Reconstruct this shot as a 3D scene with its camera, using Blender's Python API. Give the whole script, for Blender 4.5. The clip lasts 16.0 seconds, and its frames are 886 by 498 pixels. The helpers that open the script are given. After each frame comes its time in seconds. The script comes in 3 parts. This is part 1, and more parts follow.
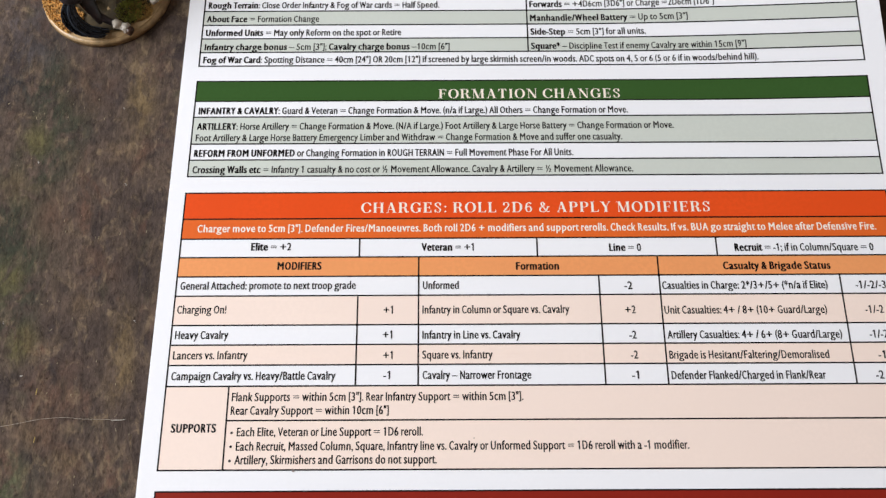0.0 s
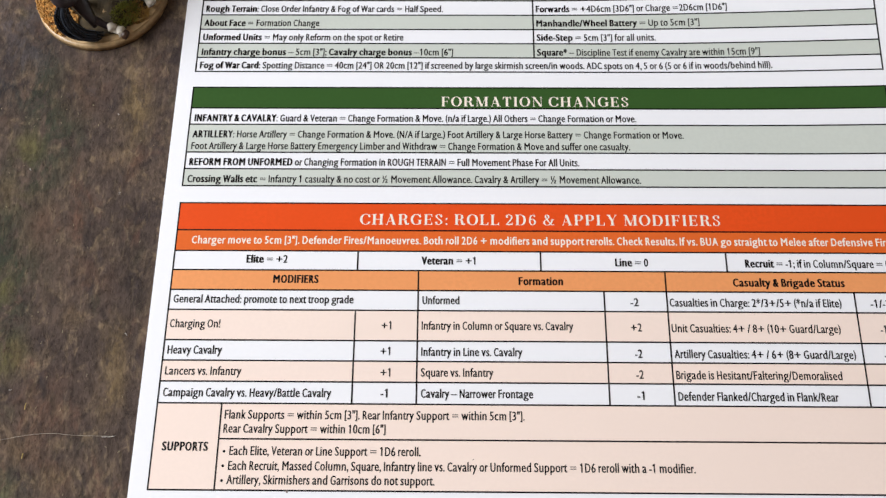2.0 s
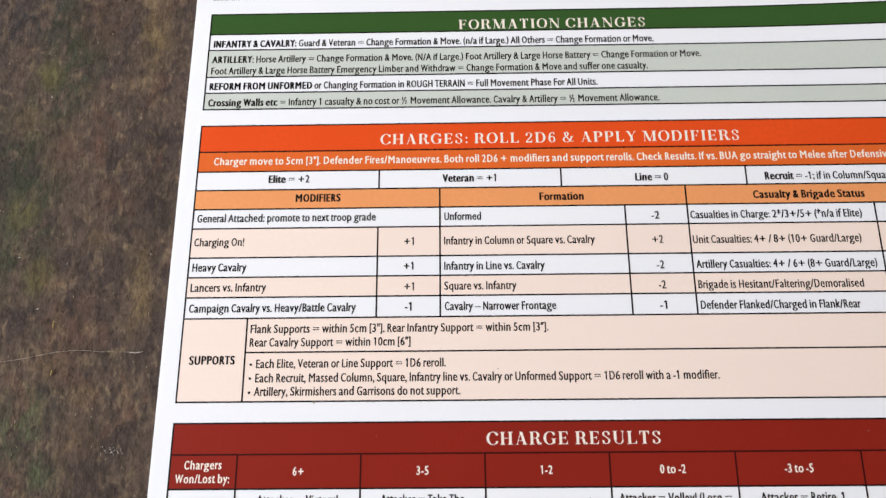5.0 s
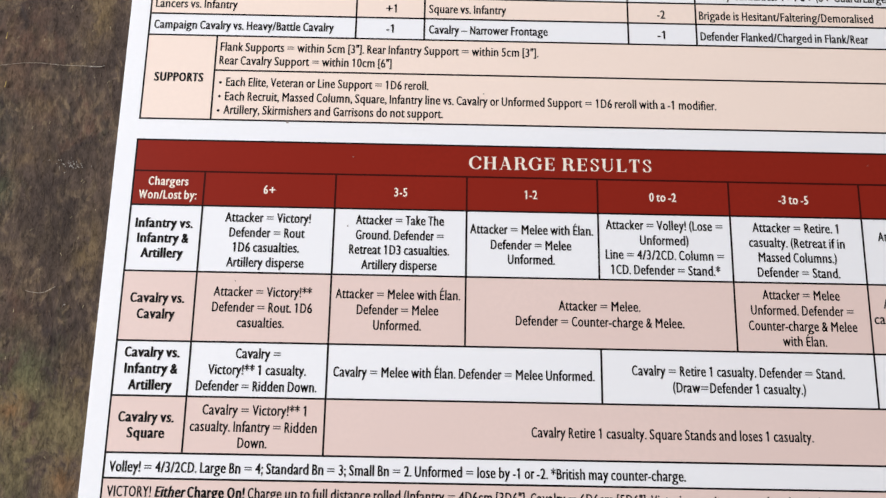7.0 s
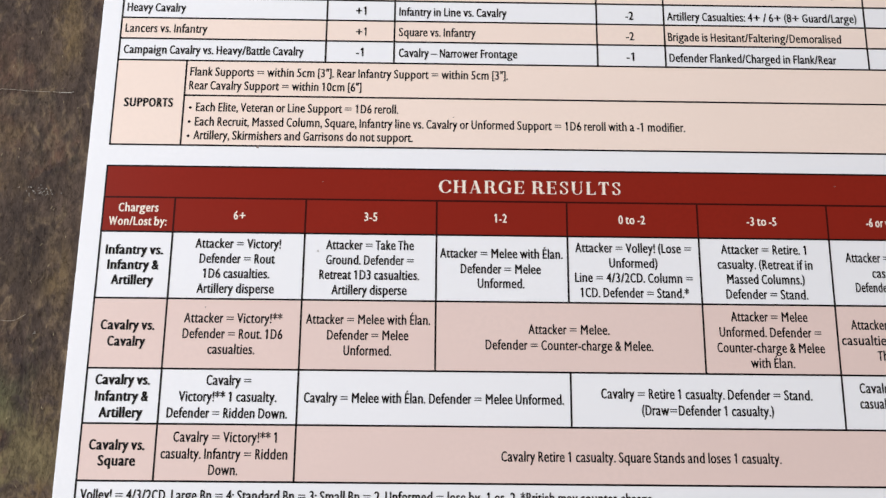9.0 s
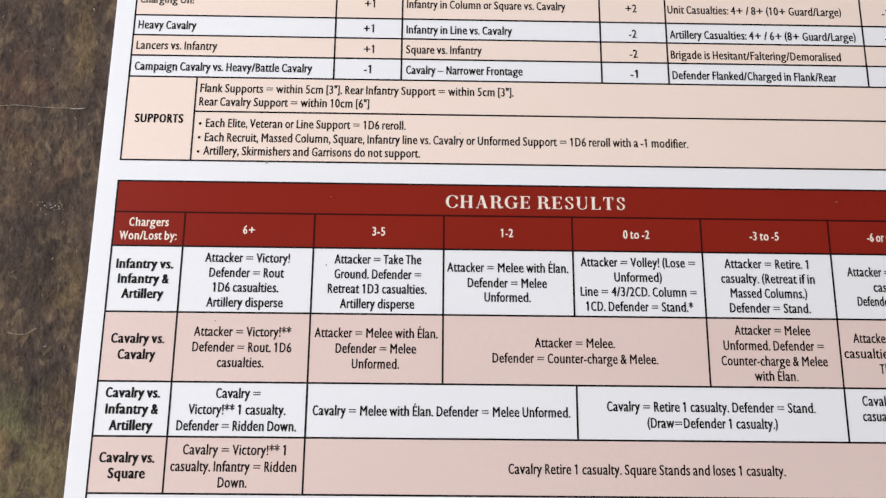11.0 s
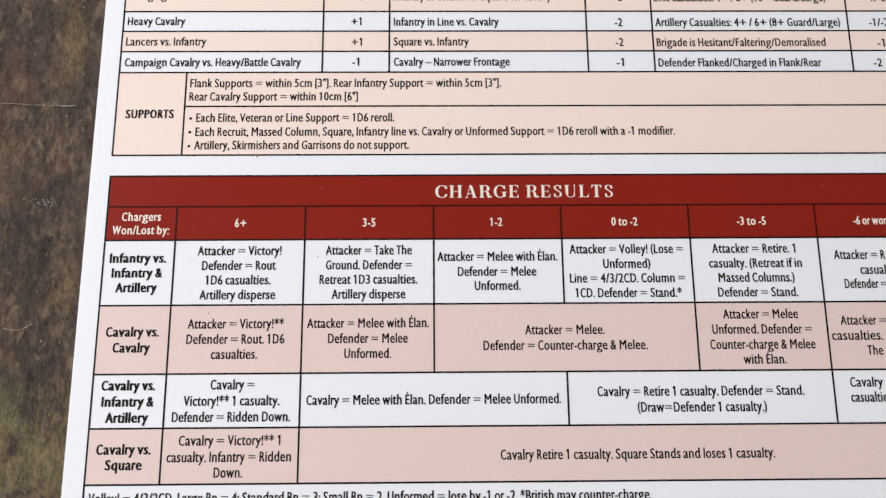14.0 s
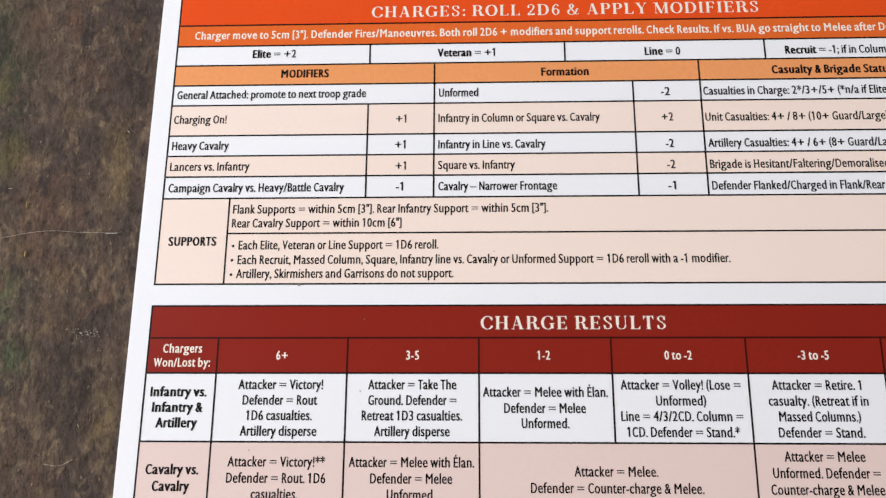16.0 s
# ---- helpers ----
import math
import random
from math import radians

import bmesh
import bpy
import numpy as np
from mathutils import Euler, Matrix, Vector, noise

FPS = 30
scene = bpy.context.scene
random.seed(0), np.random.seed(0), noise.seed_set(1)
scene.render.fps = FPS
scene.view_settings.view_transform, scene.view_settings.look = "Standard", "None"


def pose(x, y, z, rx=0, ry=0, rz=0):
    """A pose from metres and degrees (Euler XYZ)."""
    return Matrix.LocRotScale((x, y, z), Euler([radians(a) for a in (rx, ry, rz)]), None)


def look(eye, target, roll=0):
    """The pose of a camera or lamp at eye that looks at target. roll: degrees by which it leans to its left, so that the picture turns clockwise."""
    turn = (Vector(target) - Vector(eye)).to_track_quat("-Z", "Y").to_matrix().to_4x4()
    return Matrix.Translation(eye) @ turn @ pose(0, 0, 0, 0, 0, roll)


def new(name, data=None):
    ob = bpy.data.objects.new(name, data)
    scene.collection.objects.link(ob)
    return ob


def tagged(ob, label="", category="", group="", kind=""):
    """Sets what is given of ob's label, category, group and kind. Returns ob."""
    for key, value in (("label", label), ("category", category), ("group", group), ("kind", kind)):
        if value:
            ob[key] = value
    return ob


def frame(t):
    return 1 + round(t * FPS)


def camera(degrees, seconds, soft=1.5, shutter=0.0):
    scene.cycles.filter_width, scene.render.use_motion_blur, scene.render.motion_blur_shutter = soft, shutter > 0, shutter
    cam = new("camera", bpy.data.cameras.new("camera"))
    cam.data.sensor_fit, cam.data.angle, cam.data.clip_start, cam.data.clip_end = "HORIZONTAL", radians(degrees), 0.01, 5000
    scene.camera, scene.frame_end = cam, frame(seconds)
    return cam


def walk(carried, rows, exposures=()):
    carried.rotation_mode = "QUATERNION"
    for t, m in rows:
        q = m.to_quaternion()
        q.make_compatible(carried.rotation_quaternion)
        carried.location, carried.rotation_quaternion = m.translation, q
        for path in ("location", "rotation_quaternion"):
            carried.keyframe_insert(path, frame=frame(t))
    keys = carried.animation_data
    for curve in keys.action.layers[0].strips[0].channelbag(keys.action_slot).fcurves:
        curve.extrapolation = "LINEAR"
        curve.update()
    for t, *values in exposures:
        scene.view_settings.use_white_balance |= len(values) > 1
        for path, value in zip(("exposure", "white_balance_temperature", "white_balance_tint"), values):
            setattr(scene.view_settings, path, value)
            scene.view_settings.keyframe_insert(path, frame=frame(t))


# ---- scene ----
import functools

cam = camera(54.2, 16.0, soft=1.34, shutter=0.28)
# seconds, eye in metres, turn in degrees (Euler XYZ)
ROWS = [
    (0.0, 0.07335, -0.01539, 0.22794, 19.466, 0.067, -0.246),
    (0.5, 0.07315, -0.01333, 0.22753, 19.600, 0.266, -0.199),
    (1.0, 0.07410, -0.01014, 0.22423, 19.254, 0.350, 0.052),
    (1.5, 0.07506, -0.00922, 0.22310, 19.075, 0.527, 0.345),
    (2.0, 0.07593, -0.00769, 0.22308, 19.003, 0.537, 0.455),
    (2.5, 0.07491, -0.01126, 0.22220, 18.838, 0.585, 0.619),
    (3.0, 0.07202, -0.01730, 0.22179, 18.755, 0.511, 0.693),
    (3.2, 0.07218, -0.01717, 0.22295, 18.142, 0.620, 0.704),
    (5.3, 0.07118, -0.03508, 0.21439, 18.765, 1.100, -0.345),
    (5.5, 0.07326, -0.05005, 0.20388, 17.657, 0.985, -0.345),
    (5.7, 0.07073, -0.06445, 0.19591, 16.466, 0.964, 0.064),
    (6.0, 0.06539, -0.07025, 0.19240, 14.236, 0.477, 1.023),
    (6.5, 0.06991, -0.07021, 0.19088, 13.017, -0.024, 1.640),
    (7.0, 0.07118, -0.07001, 0.19302, 13.105, -0.546, 1.026),
    (7.5, 0.07281, -0.07169, 0.19412, 13.145, -0.428, 0.652),
    (8.0, 0.07458, -0.07005, 0.19438, 13.014, -0.448, 0.569),
    (8.5, 0.07500, -0.06750, 0.19486, 12.878, -0.754, 0.639),
    (9.0, 0.07678, -0.06360, 0.19520, 12.808, -0.782, 0.514),
    (9.2, 0.07878, -0.06584, 0.19296, 13.452, -0.489, 0.513),
    (11.3, 0.07401, -0.06405, 0.19778, 13.747, -1.044, 0.488),
    (11.5, 0.07526, -0.06422, 0.19766, 13.718, -0.783, 0.591),
    (12.0, 0.07298, -0.06409, 0.20080, 13.873, -0.976, 0.570),
    (12.5, 0.07177, -0.06371, 0.20129, 14.169, -1.134, 0.435),
    (13.0, 0.07146, -0.06247, 0.20332, 14.143, -1.148, 0.154),
    (13.5, 0.07165, -0.06417, 0.20289, 14.348, -1.011, -0.160),
    (14.0, 0.07686, -0.06583, 0.19912, 13.428, -0.711, -0.450),
    (14.5, 0.07816, -0.05673, 0.19986, 12.784, -0.574, -0.498),
    (15.0, 0.08007, -0.04855, 0.20044, 13.373, 0.193, -0.901),
    (15.5, 0.07835, -0.04372, 0.20263, 14.751, 1.740, -0.498),
    (16.0, 0.07680, -0.04161, 0.19938, 15.524, 2.132, 0.312),
]
walk(cam, [(t, pose(*place)) for t, *place in ROWS], [(0.0, 0.04), (3.2, 0.07), (5.5, 0.05), (6.0, 0.0), (7.5, 0.03), (9.0, -0.03), (11.3, -0.02), (13.0, 0.0), (15.0, -0.03), (16.0, 0.01)])

# ---- light: daylight from a window in the west wall ----
world = bpy.data.worlds.new("daylight")
scene.world = world
world.use_nodes = True
sky = world.node_tree.nodes.new("ShaderNodeTexSky")
sky.sky_type, sky.sun_disc = "NISHITA", False
sky.sun_elevation, sky.sun_rotation = radians(35), radians(200)
world.node_tree.links.new(sky.outputs[0], world.node_tree.nodes["Background"].inputs[0])
world.node_tree.nodes["Background"].inputs[1].default_value = 0.1

ROOM_W, ROOM_E, ROOM_S, ROOM_N, ROOM_H = -0.8, 1.9, -1.6, 1.9, 2.1
WIN_S, WIN_N, WIN_B, WIN_T = -0.30, 0.60, 0.35, 1.15
lamp = bpy.data.lights.new("window_daylight", "AREA")
lamp.shape, lamp.size, lamp.size_y = "RECTANGLE", WIN_N - WIN_S, WIN_T - WIN_B
lamp.energy, lamp.color = 27.2, (0.945, 0.965, 1.0)
daylight = new("window_daylight", lamp)
daylight.matrix_world = look((ROOM_W - 0.03, (WIN_S + WIN_N) / 2, (WIN_B + WIN_T) / 2), (ROOM_W + 1, (WIN_S + WIN_N) / 2, (WIN_B + WIN_T) / 2))


# ---- materials ----
def lin(r, g, b):
    """A colour from its 0..255 print values."""
    return tuple(((c / 255 + 0.055) / 1.055) ** 2.4 if c > 10 else c / 255 / 12.92 for c in (r, g, b)) + (1.0,)


class Nodes:
    """Short ways to write a node material."""

    def __init__(self, name, roughness=0.5):
        self.mat = bpy.data.materials.new(name)
        self.mat.use_nodes = True
        self.tree = self.mat.node_tree
        self.bsdf = self.tree.nodes["Principled BSDF"]
        self.bsdf.inputs["Roughness"].default_value = roughness
        self.coord = self.tree.nodes.new("ShaderNodeTexCoord").outputs["Object"]

    def join(self, a, b):
        self.tree.links.new(a, b)

    def put(self, socket, value):
        if hasattr(value, "is_linked"):
            self.join(value, socket)
        else:
            socket.default_value = value

    def noise(self, scale, detail=3.0, rough=0.55, stretch=None, distortion=0.0):
        n = self.tree.nodes.new("ShaderNodeTexNoise")
        n.inputs["Scale"].default_value, n.inputs["Detail"].default_value = scale, detail
        n.inputs["Roughness"].default_value, n.inputs["Distortion"].default_value = rough, distortion
        vec = self.coord
        if stretch:
            m = self.tree.nodes.new("ShaderNodeMapping")
            m.inputs["Scale"].default_value = stretch
            self.join(vec, m.inputs["Vector"])
            vec = m.outputs[0]
        self.join(vec, n.inputs["Vector"])
        return n.outputs["Fac"]

    def band(self, value, lo, hi, out_lo=0.0, out_hi=1.0):
        n = self.tree.nodes.new("ShaderNodeMapRange")
        n.interpolation_type = "SMOOTHSTEP"
        self.put(n.inputs[0], value)
        for i, v in enumerate((lo, hi, out_lo, out_hi)):
            n.inputs[1 + i].default_value = v
        return n.outputs[0]

    def math(self, op, a, b=0.0):
        n = self.tree.nodes.new("ShaderNodeMath")
        n.operation = op
        self.put(n.inputs[0], a)
        self.put(n.inputs[1], b)
        return n.outputs[0]

    def far(self, x, y, sx=1.0, sy=1.0):
        """Distance, on the ground, from a place in millimetres."""
        m = self.tree.nodes.new("ShaderNodeMapping")
        m.inputs["Location"].default_value = (-x * sx / 1000, -y * sy / 1000, 0)
        m.inputs["Scale"].default_value = (sx, sy, 0)
        self.join(self.coord, m.inputs["Vector"])
        d = self.tree.nodes.new("ShaderNodeVectorMath")
        d.operation = "LENGTH"
        self.join(m.outputs[0], d.inputs[0])
        return d.outputs["Value"]

    def mix(self, fac, a, b, kind="MIX"):
        n = self.tree.nodes.new("ShaderNodeMix")
        n.data_type, n.blend_type = "RGBA", kind
        self.put(n.inputs[0], fac)
        self.put(n.inputs[6], a)
        self.put(n.inputs[7], b)
        return n.outputs[2]

    def bump(self, height, strength=0.3, depth=0.0002):
        n = self.tree.nodes.new("ShaderNodeBump")
        n.inputs["Strength"].default_value, n.inputs["Distance"].default_value = strength, depth
        self.join(height, n.inputs["Height"])
        self.join(n.outputs[0], self.bsdf.inputs["Normal"])

    def colour(self, value):
        self.put(self.bsdf.inputs["Base Color"], value)
        return self


def print_ink(name, rgb, roughness=0.34, vary=0.06):
    """Ink under a clear laminate: nearly even, with a faint print mottle and ripple."""
    n = Nodes(name, roughness)
    n.bsdf.inputs["Specular IOR Level"].default_value = 0.15
    c = lin(*rgb)
    dark = tuple(v * (1 - vary) for v in c[:3]) + (1.0,)
    n.colour(n.mix(n.band(n.noise(900, 2), 0.35, 0.65), n.mix(n.band(n.noise(35, 2), 0.3, 0.7), c, dark), dark))
    n.bump(n.noise(120, 1), 0.05, 0.0002)
    return n.mat


PAPER = print_ink("white_laminated_card", (248, 248, 251), 0.32, 0.015)
INK = print_ink("black_ink", (17, 13, 13), 0.5)
WHITE_INK = print_ink("unprinted_white", (250, 238, 224), 0.34, 0.02)
GREEN = print_ink("green_ink", (58, 92, 44))
PALE_GREEN = print_ink("pale_green_ink", (210, 215, 206), 0.34, 0.03)
ORANGE = print_ink("orange_ink", (238, 84, 32))
SUB_ORANGE = print_ink("mid_orange_ink", (234, 108, 46))
LIGHT_ORANGE = print_ink("light_orange_ink", (246, 163, 104))
PEACH = print_ink("peach_ink", (253, 232, 219), 0.34, 0.02)
RED = print_ink("dark_red_ink", (144, 38, 26))
MAROON = print_ink("maroon_overprint", (62, 16, 13))
PINK = print_ink("pale_pink_ink", (239, 214, 206), 0.34, 0.025)


def mat_cloth():
    n = Nodes("flocked_gaming_mat", 0.9)
    n.bsdf.inputs["Specular IOR Level"].default_value = 0.15
    fine = n.noise(680, 5, 0.72, (1.0, 0.45, 1.0))
    c = n.mix(n.band(n.noise(40, 3, 0.55), 0.4, 0.6), lin(84, 71, 66), lin(101, 85, 75))
    for scale, lo, hi, most, rgb in ((75, 0.52, 0.64, 0.8, (62, 54, 56)), (130, 0.52, 0.7, 0.65, (134, 114, 92)), (60, 0.55, 0.68, 0.6, (122, 88, 72)),
                                     (85, 0.57, 0.7, 0.5, (88, 86, 68)), (260, 0.52, 0.7, 0.7, (148, 127, 101)), (210, 0.52, 0.7, 0.65, (58, 51, 50))):
        c = n.mix(n.band(n.noise(scale, 5, 0.62, (1.0, 0.7, 1.0), 0.7), lo, hi, 0.0, most), c, lin(*rgb))
    # the dabs of paint on the cloth: colour, strength, upright stretch, then places and reaches in millimetres
    blot = n.noise(170, 5, 0.7, (1.0, 0.6, 1.0), 0.5)
    for rgb, most, tall, places in (
            ((52, 64, 50), 0.7, 0.6, ((-47, 122, 8), (-39, 107, 11), (-42, 90, 8), (-50, 78, 11), (-44, 63, 10), (-47, 47, 9), (-21, -79, 8))),
            ((44, 47, 54), 0.7, 0.9, ((-50, 135, 10), (-56, 118, 9))),
            ((100, 91, 92), 0.6, 0.8, ((-58, 141, 10), (-50, 127, 5))),
            ((120, 112, 70), 0.6, 0.8, ((-45.7, 99, 5), (-40.4, 38.6, 5), (-46.5, 57, 5))),
            ((138, 116, 82), 0.65, 0.4, ((-17.2, 121, 4), (-16, 111, 5), (-13.6, 42, 4), (-12.6, 31, 4), (-9.6, -27, 4), (-8, -60, 5))),
            ((126, 104, 78), 0.5, 1.2, ((-49, 85, 7), (-25, 50, 5), (-24, 8, 5), (-25.5, -4, 7), (-34, 14.5, 5), (-20, 95, 6))),
            ((106, 80, 67), 0.55, 0.8, ((-32, 118, 9), (-38, 76, 8), (-29, 25, 9), (-26, -40, 9), (-22, 60, 7))),
            ((94, 106, 74), 0.6, 0.8, ((-33, -13, 5), (-18, -58.5, 6), (-25, -54, 8), (-39, 0, 8))),
            ((130, 117, 86), 0.8, 0.8, ((-18, -71, 14), (-11, -67, 9), (-27, -66, 10))),
            ((146, 106, 72), 0.6, 0.8, ((-22, -63, 4), (-8.8, -77, 4))),
            ((52, 45, 45), 0.48, 0.7, ((-8.6, 57, 8), (-16, -14, 9), (-18, -25, 9), (-15, 71, 9)))):
        for x, y, reach in places:
            near = n.band(n.far(x, y, 1.0, tall), reach / 1000 * 1.45, 0.0, 0.0, most * 1.25)
            c = n.mix(n.math("MULTIPLY", near, n.band(blot, 0.36, 0.6)), c, lin(*rgb))
    c = n.mix(n.band(n.noise(600, 3, 0.6, (1.0, 0.22, 1.0), 0.3), 0.58, 0.74, 0.0, 0.36), c, lin(154, 134, 106))
    c = n.mix(n.band(fine, 0.33, 0.64, 0.6, 0.0), c, lin(36, 30, 29))
    # single fibres differ
    island = n.tree.nodes.new("ShaderNodeNewGeometry").outputs["Random Per Island"]
    c = n.mix(n.band(island, 0.65, 1.0, 0.0, 0.26), c, lin(160, 140, 114))
    c = n.mix(n.band(island, 0.3, 0.0, 0.0, 0.2), c, lin(52, 45, 42))
    n.colour(c)
    n.bump(fine, 0.6, 0.0004)
    return n.mat


CLOTH = mat_cloth()


def plain(name, rgb, roughness=0.6, vary=0.2, scale=400.0, bump=0.2):
    n = Nodes(name, roughness)
    c = lin(*rgb)
    n.colour(n.mix(n.band(n.noise(scale, 4), 0.3, 0.7), c, tuple(v * (1 - vary) for v in c[:3]) + (1.0,)))
    n.bump(n.noise(scale * 2, 3), bump, 0.0002)
    return n.mat


PLASTER = plain("painted_plaster", (165, 148, 131), 0.8, 0.05, 30)
CEILING_PAINT = plain("ceiling_paint", (206, 200, 194), 0.85, 0.03, 20)
FLOOR_WOOD = plain("floor_boards", (128, 98, 70), 0.5, 0.3, 40)


def tail_paint():
    """Black paint, with the glossy highlights coloured into some locks as blue grey."""
    n = Nodes("black_paint", 0.22)
    island = n.tree.nodes.new("ShaderNodeNewGeometry").outputs["Random Per Island"]
    c = n.mix(n.band(n.noise(500, 4), 0.35, 0.7), lin(18, 20, 25), lin(36, 41, 50))
    n.colour(n.mix(n.band(island, 0.7, 1.0, 0.0, 0.7), c, lin(92, 102, 114)))
    n.bump(n.noise(900, 3), 0.4, 0.0003)
    return n.mat


BLACK_PAINT = tail_paint()
BASE_WOOD = plain("plywood", (206, 172, 126), 0.35, 0.4, 350)
SAND = plain("yellow_sand", (222, 164, 84), 0.8, 0.45, 900, 0.5)
TUFT_GREEN = plain("green_static_grass", (172, 174, 88), 0.85, 0.4, 900)
TUFT_TAN = plain("tan_static_grass", (220, 182, 112), 0.85, 0.4, 900)
EARTH = plain("painted_earth", (70, 56, 30), 0.9, 0.5, 500, 0.5)
GREY_PAINT = plain("grey_brown_paint", (60, 51, 54), 0.34, 0.55, 260, 0.5)
DARK_PAINT = plain("matt_black_paint", (16, 17, 20), 0.4, 0.3, 600)
HOOF_PAINT = plain("brown_hoof_paint", (84, 58, 42), 0.4, 0.5, 500)
IVORY_PAINT = plain("ivory_paint", (222, 212, 196), 0.5, 0.2, 700)
STRAW = plain("straw_bristle", (188, 174, 136), 0.7, 0.3, 900)
STRAW_YELLOW = plain("straw_yellow", (206, 178, 92), 0.6, 0.2, 700)
HAIR = plain("pale_hair", (190, 178, 160), 0.5, 0.1, 500)
LINT = plain("white_lint", (215, 210, 200), 0.8, 0.1, 500)
DIRT = plain("grey_dirt", (150, 136, 128), 0.8, 0.3, 800)


# ---- builders ----
def link(name, bm, material, parent=None, label=""):
    me = bpy.data.meshes.new(name)
    bm.to_mesh(me)
    bm.free()
    for m in material if isinstance(material, (list, tuple)) else [material]:
        me.materials.append(m)
    ob = new(name, me)
    if parent:
        ob.parent = parent
    return tagged(ob, label)


def part(name, bm, material, parent, label=""):
    return link(name, bm, material, parent, label)


def box_into(bm, x0, y0, z0, x1, y1, z1, bevel=0.0):
    made = bmesh.ops.create_cube(bm, size=1.0, matrix=Matrix.Translation(((x0 + x1) / 2, (y0 + y1) / 2, (z0 + z1) / 2)) @ Matrix.Diagonal((x1 - x0, y1 - y0, z1 - z0, 1)))
    if bevel:
        edges = {e for v in made["verts"] for e in v.link_edges}
        bmesh.ops.bevel(bm, geom=list(edges), offset=bevel, segments=2, affect="EDGES")


def box(*size, bevel=0.0):
    bm = bmesh.new()
    box_into(bm, *size, bevel=bevel)
    return bm


# ---- the room, which closes the place ----
MAT_TOP = -0.0007
FLOOR_Z = MAT_TOP - 0.003
WALL = 0.12
tagged(link("floor", box(ROOM_W - WALL, ROOM_S - WALL, FLOOR_Z - 0.05, ROOM_E + WALL, ROOM_N + WALL, FLOOR_Z), FLOOR_WOOD), "plain brown wooden floor under the mat", "floor", kind="structure")
tagged(link("ceiling", box(ROOM_W - WALL, ROOM_S - WALL, ROOM_H, ROOM_E + WALL, ROOM_N + WALL, ROOM_H + 0.08), CEILING_PAINT), "plain off-white painted ceiling of the room", "ceiling", kind="structure")
tagged(link("wall_east", box(ROOM_E, ROOM_S, FLOOR_Z, ROOM_E + WALL, ROOM_N, ROOM_H), PLASTER), "plain off-white plaster wall", "wall", kind="structure")
tagged(link("wall_south", box(ROOM_W - WALL, ROOM_S - WALL, FLOOR_Z, ROOM_E + WALL, ROOM_S, ROOM_H), PLASTER), "plain off-white plaster wall", "wall", kind="structure")
tagged(link("wall_north", box(ROOM_W - WALL, ROOM_N, FLOOR_Z, ROOM_E + WALL, ROOM_N + WALL, ROOM_H), PLASTER), "plain off-white plaster wall", "wall", kind="structure")
west = bmesh.new()
for a, b, lo, hi in ((ROOM_S, WIN_S, FLOOR_Z, ROOM_H), (WIN_N, ROOM_N, FLOOR_Z, ROOM_H), (WIN_S, WIN_N, FLOOR_Z, WIN_B), (WIN_S, WIN_N, WIN_T, ROOM_H)):
    box_into(west, ROOM_W - WALL, a, lo, ROOM_W, b, hi)
tagged(link("wall_west", west, PLASTER), "plain off-white plaster wall with a window opening", "wall", kind="structure")

# ---- the gaming mat ----
MAT_W, MAT_E, MAT_S, MAT_N = -0.55, 0.75, -0.6, 0.7
gaming_mat = tagged(new("gaming_mat"), "brown and green flocked cloth gaming mat lying flat", "gaming mat")
part("cloth", box(MAT_W, MAT_S, FLOOR_Z, MAT_E, MAT_N, MAT_TOP, bevel=0.001), CLOTH, gaming_mat)


def fibres(count, x0, x1, y0, y1, seed):
    """Short flock fibres that lie over each other, combed mostly along the mat."""
    g = np.random.default_rng(seed)
    root = np.stack([g.uniform(x0, x1, count), g.uniform(y0, y1, count), np.full(count, MAT_TOP - 0.00005)], 1)
    turn = g.normal(math.pi / 2, 0.55, count) + math.pi * g.integers(0, 2, count)
    length, wide = g.uniform(0.0006, 0.0019, count), g.uniform(0.000025, 0.00006, count)
    along = np.stack([np.cos(turn), np.sin(turn), np.zeros(count)], 1)
    side = np.stack([-np.sin(turn), np.cos(turn), np.zeros(count)], 1) * wide[:, None]
    tip = root + along * length[:, None] + np.stack([np.zeros(count)] * 2 + [g.uniform(0.0001, 0.00045, count)], 1)
    verts = np.stack([root - side, root + side, tip + side * 0.4, tip - side * 0.4], 1).reshape(-1, 3)
    me = bpy.data.meshes.new("flock")
    me.from_pydata(verts.tolist(), [], np.arange(count * 4).reshape(-1, 4).tolist())
    me.materials.append(CLOTH)
    return me


for name_, area in (("flock", (70000, -0.085, 0.004, -0.105, 0.185, 5)), ("flock", (2500, 0.2, 0.222, 0.09, 0.19, 6))):
    ob = new(name_, fibres(*area))
    ob.parent = gaming_mat
    tagged(ob, "short brown and green flock fibres", kind="stuff")

# ---- the printed reference sheet; its plan is written in millimetres ----
MM = 0.001
Z_FILL, Z_RULE, Z_TEXT = 0.00003, 0.00005, 0.00007
reference_sheet = tagged(new("reference_sheet"), "white laminated reference sheet with colour-printed rules tables, on the mat", "printed sheet")
PAGE_W, PAGE_E, PAGE_S, PAGE_N = -4.9, 206.9, -132.0, 165.0


